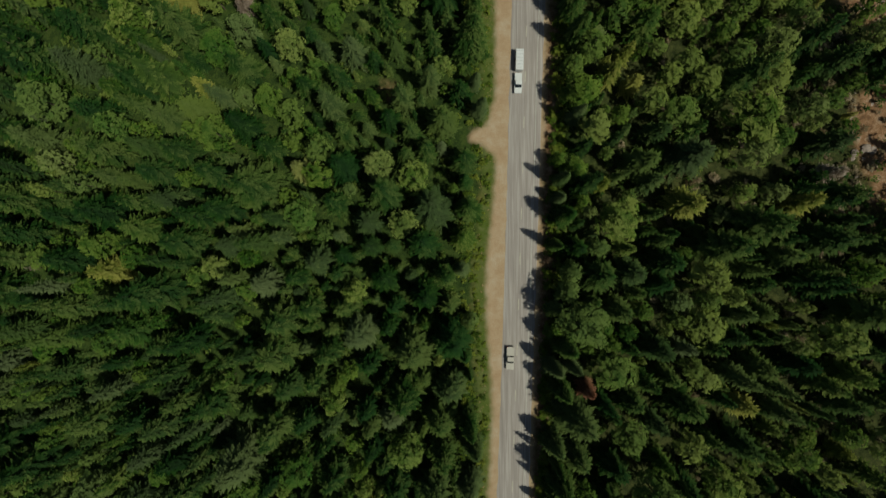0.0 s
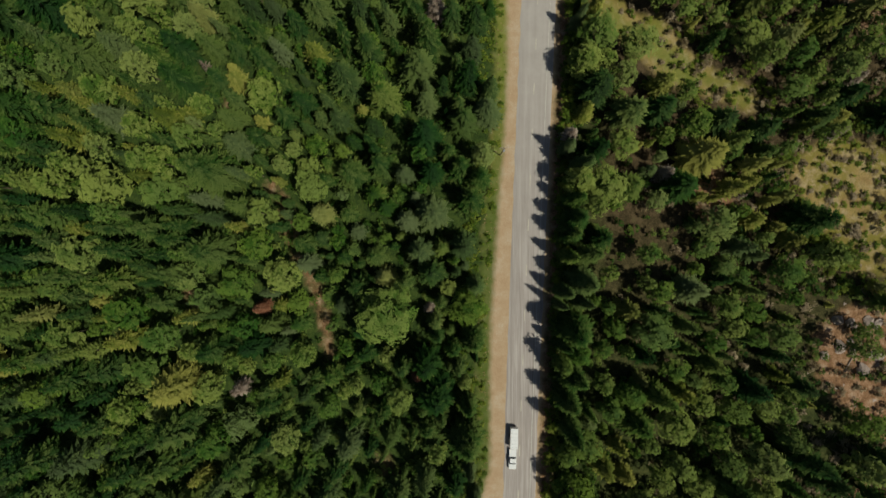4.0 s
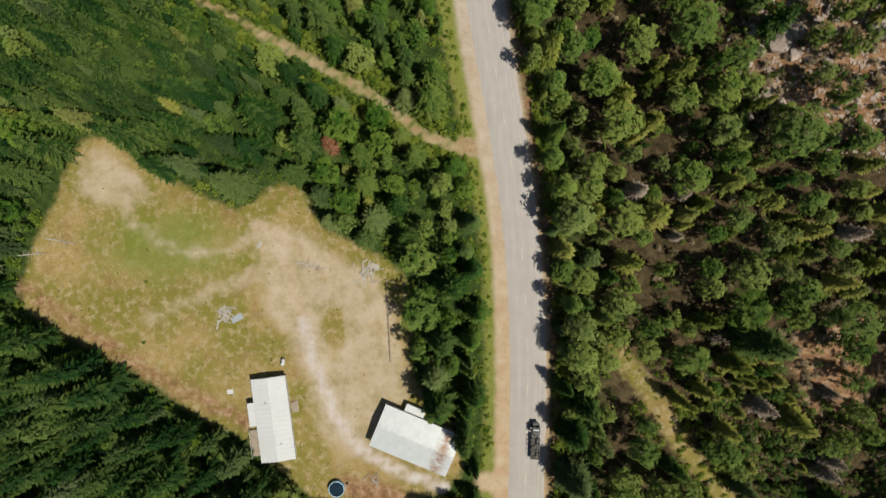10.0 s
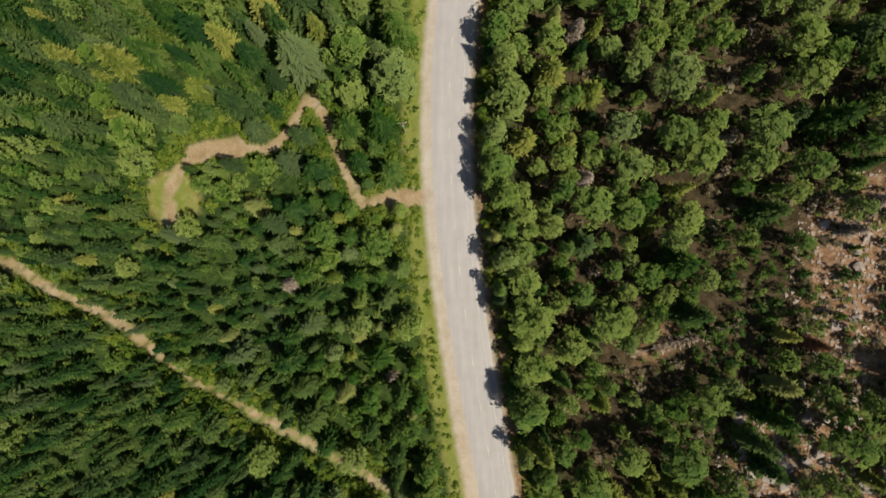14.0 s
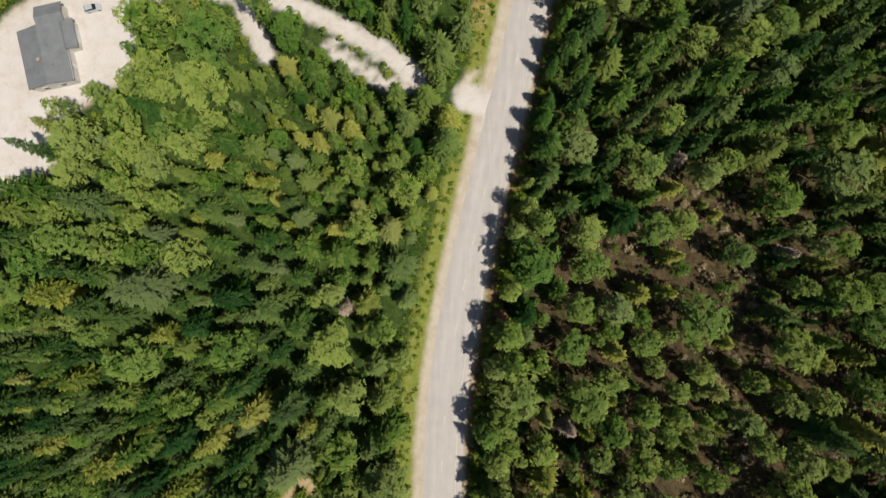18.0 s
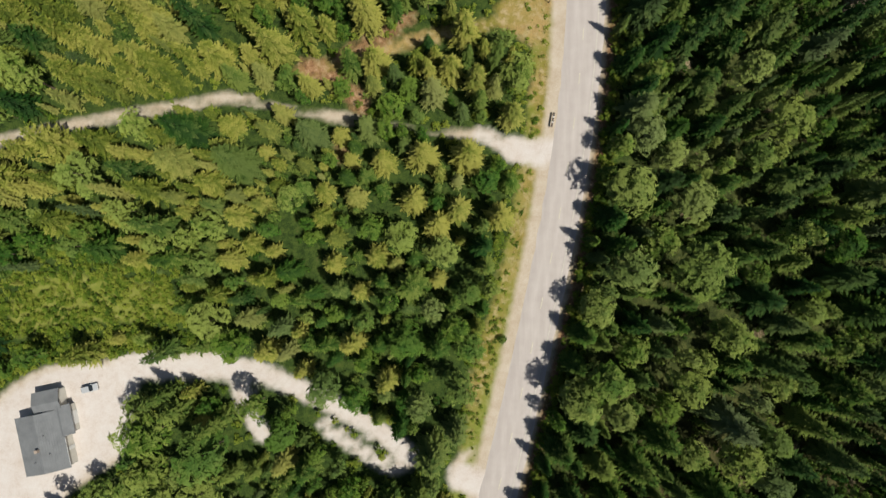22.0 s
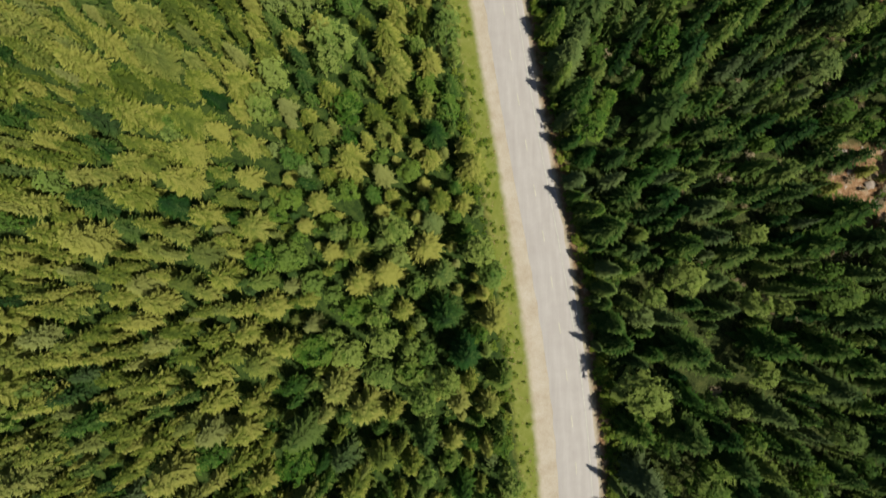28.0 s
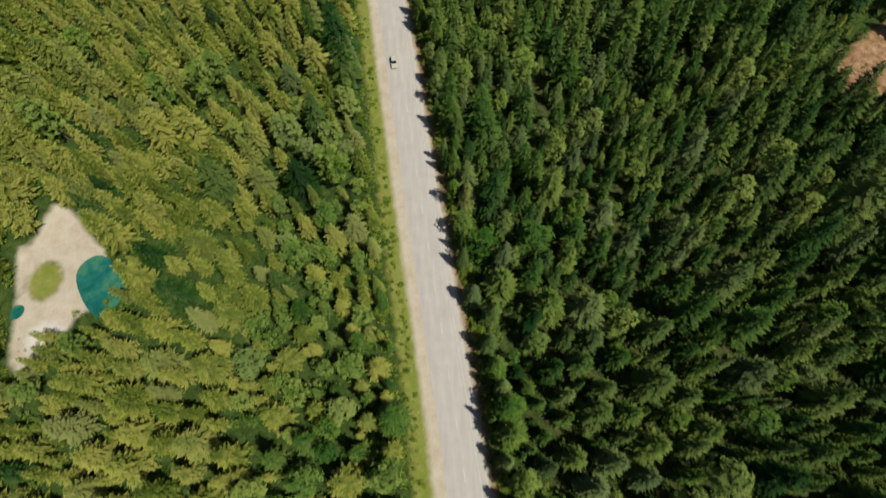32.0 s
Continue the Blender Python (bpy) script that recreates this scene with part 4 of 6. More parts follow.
LABELS = {"spruce": "dark green spruce with drooping boughs beside the road", "pine": "olive green pine with a rounded crown beside the road",
          "birch": "bright green leafy birch beside the road", "larch": "pale olive larch beside the road", "fir": "tall very dark green fir beside the road"}
for kind, name in enumerate(NAMES):
    mat, _, shapes = KINDS[name]
    idx = np.where(near & (TK == kind))[0]
    models = []
    for s, t in enumerate(idx):
        m = Matrix.LocRotScale((TX[t], TY[t], TZ[t] - 0.1), Euler((u.normal(0, 0.03), u.normal(0, 0.03), u.uniform(0, 6.28))), (TR[t], TR[t], TH[t]))
        if s < len(shapes):
            ob = tree_thing(name + "_tree", shapes[s], mat, LABELS[name], "trees along the road", seed=s)
            models.append(ob)
            ob.matrix_basis = m
        else:
            ob = copy_thing(models[s % len(shapes)], pose(0, 0, 0))
            ob.matrix_basis = m


# ---- undergrowth ----
def bushes(name, mat, x, y, h, r, label, seed, leaves=5):
    """Low bushes in one mesh."""
    shapes = [leafy_crown(5, leaves, 0.15, seed + s, 0.42, 0.7) for s in range(6)]
    z = lie(x, y)
    vs, fs, ow, tn, base = [], [], [], [], 0
    for s, (cv, cf) in enumerate(shapes):
        o = outward(cv, True)
        m = np.arange(s, len(x), len(shapes))
        th = u.uniform(0, 6.28, len(m))
        c, d = np.cos(th)[:, None], np.sin(th)[:, None]
        P = np.stack([(cv[None, :, 0] * c - cv[None, :, 1] * d) * r[m][:, None] + x[m][:, None], (cv[None, :, 0] * d + cv[None, :, 1] * c) * r[m][:, None] + y[m][:, None],
                      cv[None, :, 2] * h[m][:, None] + z[m][:, None]], 2)
        vs.append(P.reshape(-1, 3))
        fs.append((cf[None] + (base + np.arange(len(m)) * len(cv))[:, None, None]).reshape(-1, 3))
        ow.append(np.stack([o[None, :, 0] * c - o[None, :, 1] * d, o[None, :, 0] * d + o[None, :, 1] * c, o[None, :, 2] + 0 * c], 2).reshape(-1, 3))
        tn.append(np.repeat(u.normal(0, 0.8, len(m)), len(cv)))
        base += len(m) * len(cv)
    ob = new(name, mesh_from(name, np.concatenate(vs), np.concatenate(fs), [mat]))
    give(ob.data, "outward", np.concatenate(ow), True)
    give(ob.data, "tone", np.concatenate(tn))
    return tagged(ob, label, "undergrowth", kind="stuff")


def undergrowth():
    """Bushes between the trees, along the verges and round the open ground."""
    n = 36000
    x, y = u.uniform(-135, 185, n), u.uniform(-76, 1010, n)
    x[:2200] = smooth_at(3, y[:2200]) - u.uniform(0.8, 7.5, 2200)
    x[2200:3600], y[2200:3600] = u.uniform(-116, -48, 1400), u.uniform(517, 553, 1400)
    x[3600:6200], y[3600:6200] = u.uniform(64, 124, 2600), np.concatenate([u.uniform(86, 216, 1600), u.uniform(270, 360, 1000)])
    lines = [Vector(p).lerp(Vector(q), float(f)) for _, line in FOREST_TRACKS for p, q in zip(line, line[1:]) for f in u.uniform(0, 1, 60)]
    pick = u.integers(0, len(lines), 3000)
    x[8600:11600] = np.array([p.x for p in lines])[pick] + u.normal(0, 5.0, 3000)
    y[8600:11600] = np.array([p.y for p in lines])[pick] + u.normal(0, 5.0, 3000)
    x[6200:8600] = smooth_at(2, y[6200:8600]) + u.uniform(2.6, 6.5, 2400)
    half = 123 + np.clip(y - 800, 0, 200) * 0.23
    mid = np.interp(y, [0, 300, 620, 820], [0, 6, 11, 18])
    sand, grass, brown, pale, worn, _ = cover(x, y)
    meadow = most([inside(p, x, y) for p in MEADOWS]) > 0
    on_verge = (x > smooth_at(3, y) - 6.5) & (x < smooth_at(3, y) - 0.8)
    rim = np.maximum(np.maximum(sand, grass), worn) > -5
    lush = np.interp(y, [-80, 200, 300, 330, 500, 560, 640, 700, 1000], [1, 0.7, 0.6, 1, 1, 0.5, 0.2, 0.6, 0.9])
    ok = (abs(x - mid) < half) & (sand < -0.7) & ((worn < -0.6) | (inside(ROCKS, x, y) > 0)) & ~((x > smooth_at(3, y)) & (x < smooth_at(2, y) + 2.4))
    ok &= (grass < -0.5) | meadow | (on_verge & (u.uniform(0, 1, n) < lush) & (inside(CLEARING, x, y) < -1)) | ((u.uniform(0, 1, n) < 0.6) & (x > smooth_at(2, y))) | ((u.uniform(0, 1, n) < 0.015) & (worn < -4))
    ok &= (brown < 0) | (u.uniform(0, 1, n) < 0.5)
    ok &= rim | meadow | (u.uniform(0, 1, n) < 0.75)
    x, y, on_verge, grass, meadow = x[ok], y[ok], on_verge[ok], grass[ok], meadow[ok]
    low = np.where(meadow, 0.6, 1.0) * np.where(meadow, 1.0, np.where(inside(GLADE, x, y) > -1, 0.5, np.where(on_verge | (grass > 0), np.interp(y, [120, 180], [0.42, 0.22]), 1.0)))
    shaded = ~meadow & ~on_verge & ~rim[ok]
    x0, y0 = x[shaded], y[shaded]
    bushes("saplings", SPRUCE, x0, y0, u.uniform(1.5, 4.5, len(x0)), u.uniform(0.9, 1.9, len(x0)), "dark green saplings and ferns under the trees", 320)
    x, y, low = x[~shaded], y[~shaded], low[~shaded]
    bushes("undergrowth", SHRUB, x, y, u.uniform(1.2, 3.8, len(x)) * low, u.uniform(1.0, 2.1, len(x)) * (low * 0.5 + 0.5), "bright green bushes round open ground and verges", 300)
    # dry brush on the eastern bank
    n = 8000
    x, y = u.uniform(25, 140, n), u.uniform(-76, 820, n)
    mid = np.interp(y, [0, 300, 620, 820], [0, 6, 11, 18])
    sand, grass, brown, _, _, _ = cover(x, y)
    bank = np.interp(y, [-76, 60, 110, 160, 200, 280, 370, 430, 480, 690, 720, 820], [0.35, 0.55, 0.65, 0.6, 0.45, 0.6, 0.6, 0.45, 0.15, 0.1, 0.4, 0.3]) * np.clip((x - smooth_at(2, y) - 12) / 40, 0, 1)
    ok = (abs(x - mid) < 124) & (sand < -1) & (u.uniform(0, 1, n) < bank + (brown > -6) * 0.5 + (inside(GLADE, x, y) > -2) * 0.3 + (inside(THICKET, x, y) > -2) * 0.6 + (most([inside(p, x, y) for p in SCRUB]) > -2) * 0.45)
    x, y = x[ok], y[ok]
    bushes("dry_brush", BRUSH, x, y, u.uniform(0.6, 2.6, len(x)), u.uniform(0.8, 2.2, len(x)), "dry tan brush and dead saplings on the bank", 340, 6)


def tufts():
    """Tussocks and weeds in the dry grass of the clearing, the verge and the glade."""
    n = 9000
    x, y = u.uniform(-110, 15, n), u.uniform(172, 284, n)
    m = n // 2
    y[m:] = u.uniform(-70, 985, n - m)
    x[m:] = smooth_at(3, y[m:]) - u.uniform(0, 5.5, n - m)
    sand, grass, _, pale, worn, _ = cover(x, y)
    ok = (grass > -0.3) & (sand < -0.3) & (u.uniform(0, 1, n) < np.where(worn > -1, 0.08, 0.8)) & (pale < 0)
    x, y = x[ok], y[ok]
    z = lie(x, y)
    k = 5
    v = np.zeros((len(x), k, 3, 3))
    th = u.uniform(0, 6.28, (len(x), k))
    size = u.uniform(0.15, 0.55, (len(x), 1)) * u.uniform(0.6, 1.2, (len(x), k))
    dx, dy = np.cos(th), np.sin(th)
    v[:, :, 0] = np.stack([-dy * 0.25 * size, dx * 0.25 * size, 0 * size], 2)
    v[:, :, 1] = np.stack([dy * 0.25 * size, -dx * 0.25 * size, 0 * size], 2)
    v[:, :, 2] = np.stack([dx * size, dy * size, 0.55 * size], 2)
    v += np.stack([x, y, z], 1)[:, None, None]
    f = np.arange(len(x) * k * 3).reshape(-1, 3)
    half = len(f) // 2
    ob = new("grass_tufts", mesh_from("grass_tufts", v.reshape(-1, 3), f, [STRAW, SHRUB], (np.arange(len(f)) // k % 3 == 0).astype(int)))
    give(ob.data, "outward", np.tile((0.0, 0.0, 1.0), (len(f) * 3, 1)), True)
    tagged(ob, "straw-coloured tussocks and weeds in dry grass", "grass", kind="stuff")


STRAW = foliage("straw", (0.17, 0.13, 0.045), (0.32, 0.245, 0.10), (0.46, 0.37, 0.19), 0.3)
undergrowth()
tufts()


def far_woods():
    """Woods that go on beyond the strip: simple two-tier conifers."""
    n = 9000
    x, y = u.uniform(-460, 500, n), u.uniform(-330, 1290, n)
    half = 126 + np.clip(y - 800, 0, 200) * 0.23
    mid = np.interp(y, [0, 300, 620, 820], [0, 6, 11, 18])
    ok = ((abs(x - mid) > half) | (y < -80) | (y > 1014)) & ~((x > smooth_at(3, y) - 5) & (x < smooth_at(2, y) + 4))
    x, y = x[ok], y[ok]
    z = lie(x, y)
    a = np.arange(6) * math.pi / 3
    ring = lambda r, h: np.stack([r * np.cos(a), r * np.sin(a), 0 * a + h], 1)
    cv = np.concatenate([ring(1.0, 0.12), [[0, 0, 0.7]], ring(0.62, 0.5), [[0, 0, 1.0]]])
    cf = np.array([(b + s, b + (s + 1) % 6, b + 6) for b in (0, 7) for s in range(6)])
    h, r = u.uniform(12, 21, len(x)), u.uniform(2.8, 5.0, len(x))
    wob = u.uniform(0.7, 1.25, (len(x), len(cv)))
    P = np.stack([cv[None, :, 0] * r[:, None] * wob + x[:, None], cv[None, :, 1] * r[:, None] * wob + y[:, None], cv[None, :, 2] * h[:, None] + z[:, None]], 2)
    f = (cf[None] + (np.arange(len(x)) * len(cv))[:, None, None]).reshape(-1, 3)
    far = new("far_woods", mesh_from("far_woods", P.reshape(-1, 3), f, [SPRUCE]))
    give(far.data, "outward", np.tile(outward(cv, False), (len(x), 1)), True)
    tagged(far, "green conifer woods reaching away on all sides", "forest", kind="stuff")


far_woods()


# ---- single things ----
def block(sx, sy, sz, x=0, y=0, z=0, bevel=0.0, taper=1.0):
    """A bevelled box standing on z, with its top drawn in by taper."""
    bm = bmesh.new()
    bmesh.ops.create_cube(bm, size=1)
    for v in bm.verts:
        k = taper if v.co.z > 0 else 1
        v.co = Vector((v.co.x * sx * k, v.co.y * sy * k, (v.co.z + 0.5) * sz))
    if bevel:
        bmesh.ops.bevel(bm, geom=bm.edges[:], offset=bevel, segments=2, affect="EDGES")
    bmesh.ops.translate(bm, vec=(x, y, z), verts=bm.verts[:])
    return bm


def drum(r, h, x=0, y=0, z=0, axis="Z", segs=14, r2=None, bevel=0.0):
    bm = bmesh.new()
    bmesh.ops.create_cone(bm, cap_ends=True, segments=segs, radius1=r, radius2=r if r2 is None else r2, depth=h)
    if bevel:
        bmesh.ops.bevel(bm, geom=[e for e in bm.edges if len(e.link_faces) == 2 and e.calc_face_angle(0) > 1], offset=bevel, segments=2, affect="EDGES")
    if axis == "X":
        bmesh.ops.rotate(bm, matrix=Matrix.Rotation(math.pi / 2, 3, "Y"), verts=bm.verts[:])
    if axis == "Y":
        bmesh.ops.rotate(bm, matrix=Matrix.Rotation(math.pi / 2, 3, "X"), verts=bm.verts[:])
    bmesh.ops.translate(bm, vec=(x, y, z), verts=bm.verts[:])
    return bm


def prism(profile, depth, x=0, y=0, z=0):
    """A shape drawn in the x-z plane, drawn out along y about its middle."""
    bm = bmesh.new()
    a = [bm.verts.new((px + x, y - depth / 2, pz + z)) for px, pz in profile]
    b = [bm.verts.new((px + x, y + depth / 2, pz + z)) for px, pz in profile]
    bm.faces.new(a)
    bm.faces.new(b[::-1])
    for i in range(len(a)):
        k = (i + 1) % len(a)
        bm.faces.new((a[k], a[i], b[i], b[k]))
    bmesh.ops.recalc_face_normals(bm, faces=bm.faces[:])
    return bm


def slab(outline, z0, z1):
    """A flat plate with the given plan."""
    bm = bmesh.new()
    top = [bm.verts.new((x, y, z1)) for x, y in outline]
    low = [bm.verts.new((x, y, z0)) for x, y in outline]
    bm.faces.new(top)
    bm.faces.new(low[::-1])
    for i in range(len(top)):
        k = (i + 1) % len(top)
        bm.faces.new((top[i], low[i], low[k], top[k]))
    bmesh.ops.recalc_face_normals(bm, faces=bm.faces[:])
    return bm


def plank(a, b, width, thick, z):
    """A bar lying from a to b in plan."""
    a, b = Vector((*a, 0)), Vector((*b, 0))
    bm = block((b - a).length, width, thick, 0, 0, 0, min(width, thick) * 0.15)
    bmesh.ops.rotate(bm, matrix=Matrix.Rotation(math.atan2(b.y - a.y, b.x - a.x), 3, "Z"), verts=bm.verts[:])
    bmesh.ops.translate(bm, vec=((a.x + b.x) / 2, (a.y + b.y) / 2, z), verts=bm.verts[:])
    return bm


def at(x, y, turn=0.0, z=None):
    return pose(x, y, float(lie(x, y)) if z is None else z, 0, 0, turn)


WHITE = plain("white_painted_metal", (0.58, 0.58, 0.575), 0.45, 0.4, vary=0.07, scale=0.6)
TIN = plain("galvanised_sheet", (0.42, 0.44, 0.45), 0.4, 0.5, 0.25, vary=0.12, scale=0.7)
SIDING = plain("pale_siding", (0.50, 0.48, 0.44), 0.7, 0.3, vary=0.12)
SHINGLE = plain("grey_shingles", (0.16, 0.165, 0.175), 0.9, 0.2, vary=0.22, scale=1.6, bump=0.4)
WOOD = plain("weathered_boards", (0.33, 0.27, 0.21), 0.85, 0.2, vary=0.3, scale=3)
BLEACHED = plain("bleached_wood", (0.40, 0.365, 0.32), 0.85, 0.2, vary=0.25, scale=3)
DARK = plain("dark_metal", (0.03, 0.03, 0.033), 0.5, 0.4, vary=0.3)
STEEL = plain("bare_steel", (0.45, 0.45, 0.46), 0.35, 0.5, 0.7, vary=0.2)
RUSTED = plain("rusted_steel", (0.17, 0.14, 0.12), 0.8, 0.3, 0.2, vary=0.35)
RUBBER = plain("tyre_rubber", (0.025, 0.025, 0.025), 0.9, 0.2)
GLASS = plain("tinted_glass", (0.02, 0.025, 0.03), 0.08, 0.6, vary=0.1)
CARWHITE = plain("white_car_paint", (0.74, 0.74, 0.73), 0.25, 0.5, vary=0.04)
SILVER = plain("silver_car_paint", (0.52, 0.53, 0.55), 0.28, 0.5, 0.3, vary=0.05)
BEIGE = plain("beige_car_paint", (0.46, 0.42, 0.36), 0.3, 0.5, vary=0.05)
REDLAMP = plain("red_lens", (0.35, 0.02, 0.015), 0.3, 0.5)
LAMP = plain("clear_lens", (0.7, 0.7, 0.68), 0.15, 0.6)
POOLBLUE = plain("pale_blue_vinyl", (0.34, 0.52, 0.66), 0.4, 0.4, vary=0.12)
POOLWATER = plain("dark_pool_water", (0.014, 0.028, 0.042), 0.06, 0.5, vary=0.3)
STONE = plain("weathered_rock", (0.35, 0.28, 0.235), 0.95, 0.1, vary=0.5, scale=1.2, bump=0.5)


def rusty_tin():
    m, n, l, b = material("rust_streaked_sheet", 0.45, 0.45, 0.2)
    tc = n.new("ShaderNodeTexCoord")
    sep = n.new("ShaderNodeSeparateXYZ")
    l.new(tc.outputs["Object"], sep.inputs[0])
    streak = noise_node(n, l, 0.9, 4, 0.7, (0.5, 1.6, 1), "Object")
    band = n.new("ShaderNodeMapRange")
    l.new(math_node(n, l, "ABSOLUTE", math_node(n, l, "SUBTRACT", sep.outputs[0], 7.4)), band.inputs["Value"])
    band.inputs["From Min"].default_value, band.inputs["From Max"].default_value = 2.6, 0.2
    f = math_node(n, l, "MULTIPLY", band.outputs["Result"], ramp_node(n, l, streak, [(0.38, (0, 0, 0)), (0.55, (1, 1, 1))]))
    stain = ramp_node(n, l, noise_node(n, l, 0.5, 5, 0.7), [(0.35, (0.52, 0.535, 0.545)), (0.65, (0.60, 0.61, 0.61))])
    l.new(mix_node(n, l, f, stain, (0.30, 0.19, 0.13)), b.inputs["Base Color"])
    return m


RUSTTIN = rusty_tin()


def gable_roof(parent, length, width, eave, rise, mat, ribs, label, rib_mat=None):
    """Two roof slopes with raised seams, ridge cap and fascia, over a plan centred on the origin (long side along x)."""
    for side in (1, -1):
        t = 0.12
        slope = prism([(0, rise), (side * width / 2, 0), (side * width / 2, -t), (0, rise - t)], length)
        bmesh.ops.rotate(slope, matrix=Matrix.Rotation(math.pi / 2, 3, "Z"), verts=slope.verts[:])
        bmesh.ops.translate(slope, vec=(0, 0, eave), verts=slope.verts[:])
        pl = part("roof_slope", slope, mat, parent, label)
        for i in range(ribs):
            x = -length / 2 + (i + 0.5) * length / ribs
            rib = prism([(0.02, rise + 0.005), (side * (width / 2 - 0.02), 0.005), (side * (width / 2 - 0.02), 0.05), (0.02, rise + 0.05)], 0.06)
            bmesh.ops.rotate(rib, matrix=Matrix.Rotation(math.pi / 2, 3, "Z"), verts=rib.verts[:])
            bmesh.ops.translate(rib, vec=(x, 0, eave), verts=rib.verts[:])
            part("seam", rib, rib_mat or mat, pl)
        part("fascia", block(length + 0.06, 0.05, 0.2, 0, -side * (width / 2 + 0.03), eave - 0.2), WHITE, parent)
    part("ridge_cap", block(length, 0.35, 0.05, 0, 0, eave + rise + 0.02, 0.01), rib_mat or mat, parent)


def window_on(parent, x, y, z, w, h, turn):
    wn_ = part("window", block(w, 0.1, h, 0, 0, 0, 0.01), WHITE, parent)
    wn_.matrix_basis = pose(x, y, z, 0, 0, turn)
    part("pane", block(w - 0.16, 0.03, h - 0.16, 0, -0.05, 0.08), GLASS, wn_)
    return wn_


def mobile_home():
    root = tagged(new("mobile_home"), "long white-roofed mobile home with a porch in a dry grass clearing", "house")
    L, W_, H_ = 22.0, 9.0, 2.5
    part("wall", block(L - 0.7, W_ - 0.7, H_, 0, 0, 0, 0.02), SIDING, root)
    gable_roof(root, L, W_, H_, 0.55, WHITE, 18, "plain white metal roof")
    for x in (-8, -3.5, 1.5, 7.5):
        window_on(root, x, -(W_ - 0.7) / 2 - 0.02, 1.0, 1.4, 1.1, 0)
        window_on(root, x, (W_ - 0.7) / 2 + 0.02, 1.0, 1.4, 1.1, 180)
    door = part("door", block(0.95, 0.08, 2.0, -1.0, -(W_ - 0.7) / 2 - 0.03, 0.25, 0.01), WHITE, root)
    part("handle", drum(0.03, 0.12, -0.65, -(W_ - 0.7) / 2 - 0.1, 1.2, "Y"), STEEL, door)
    # lean-to on the west side, deck below it, steps on the east side
    part("lean_to_wall", block(5.6, 1.8, 2.1, 1.8, 5.2, 0, 0.02), SIDING, root)
    part("lean_to_roof", block(6.2, 2.2, 0.12, 1.8, 5.3, 2.15, 0.03), WHITE, root)
    deck = part("deck", block(7.0, 3.0, 0.4, -6.2, 5.8, 0, 0.02), WOOD, root, "weathered timber deck")
    for i in range(16):
        part("board", block(0.40, 3.04, 0.03, -9.45 + i * 0.435, 5.8, 0.405), WOOD, deck)
    for i in range(8):
        part("post", block(0.1, 0.1, 0.9, -9.6 + i, 7.2, 0.4), WHITE, deck)
    part("rail", block(7.0, 0.1, 0.07, -6.2, 7.2, 1.3), WHITE, deck)
    for i in range(3):
        part("step", block(2.6 + 0.2 * i, 0.6, 0.2 * (3 - i), 2.0, -4.9 - 0.55 * i, 0, 0.02), WOOD, root)
    part("vent_pipe", drum(0.12, 0.9, 4.5, 1.2, H_ + 0.7), STEEL, root)
    part("vent_pipe", drum(0.1, 0.7, -6.5, -1.5, H_ + 0.6), STEEL, root)
    root.matrix_basis = at(-39.6, 206.4, 97.5)
    return root


def big_shed():
    root = tagged(new("metal_shed"), "large tin-roofed shed with a rust-streaked end by the trees", "shed")
    L, W_, H_ = 21.5, 11.5, 3.0
    part("wall", block(L - 0.8, W_ - 0.8, H_, 0, 0, 0, 0.02), TIN, root)
    gable_roof(root, L, W_, H_, 0.9, RUSTTIN, 22, "bluish sheet-metal roof with rust streaks", RUSTTIN)
    for x in (-6.5, 0.5):
        d = part("sliding_door", block(4.2, 0.1, 2.7, x, -(W_ - 0.8) / 2 - 0.06, 0, 0.02), DARK, root)
        for i in range(5):
            part("rib", block(0.08, 0.04, 2.6, x - 1.6 + i * 0.8, -(W_ - 0.8) / 2 - 0.13, 0.05), STEEL, d)
    part("annex", block(5.0, 2.4, 2.0, -3.0, 6.4, 0, 0.03), SIDING, root)
    part("annex_roof", block(5.4, 2.8, 0.1, -3.0, 6.4, 2.05, 0.03), WHITE, root)
    root.matrix_basis = at(-2.4, 201.0, -22.5)
    return root


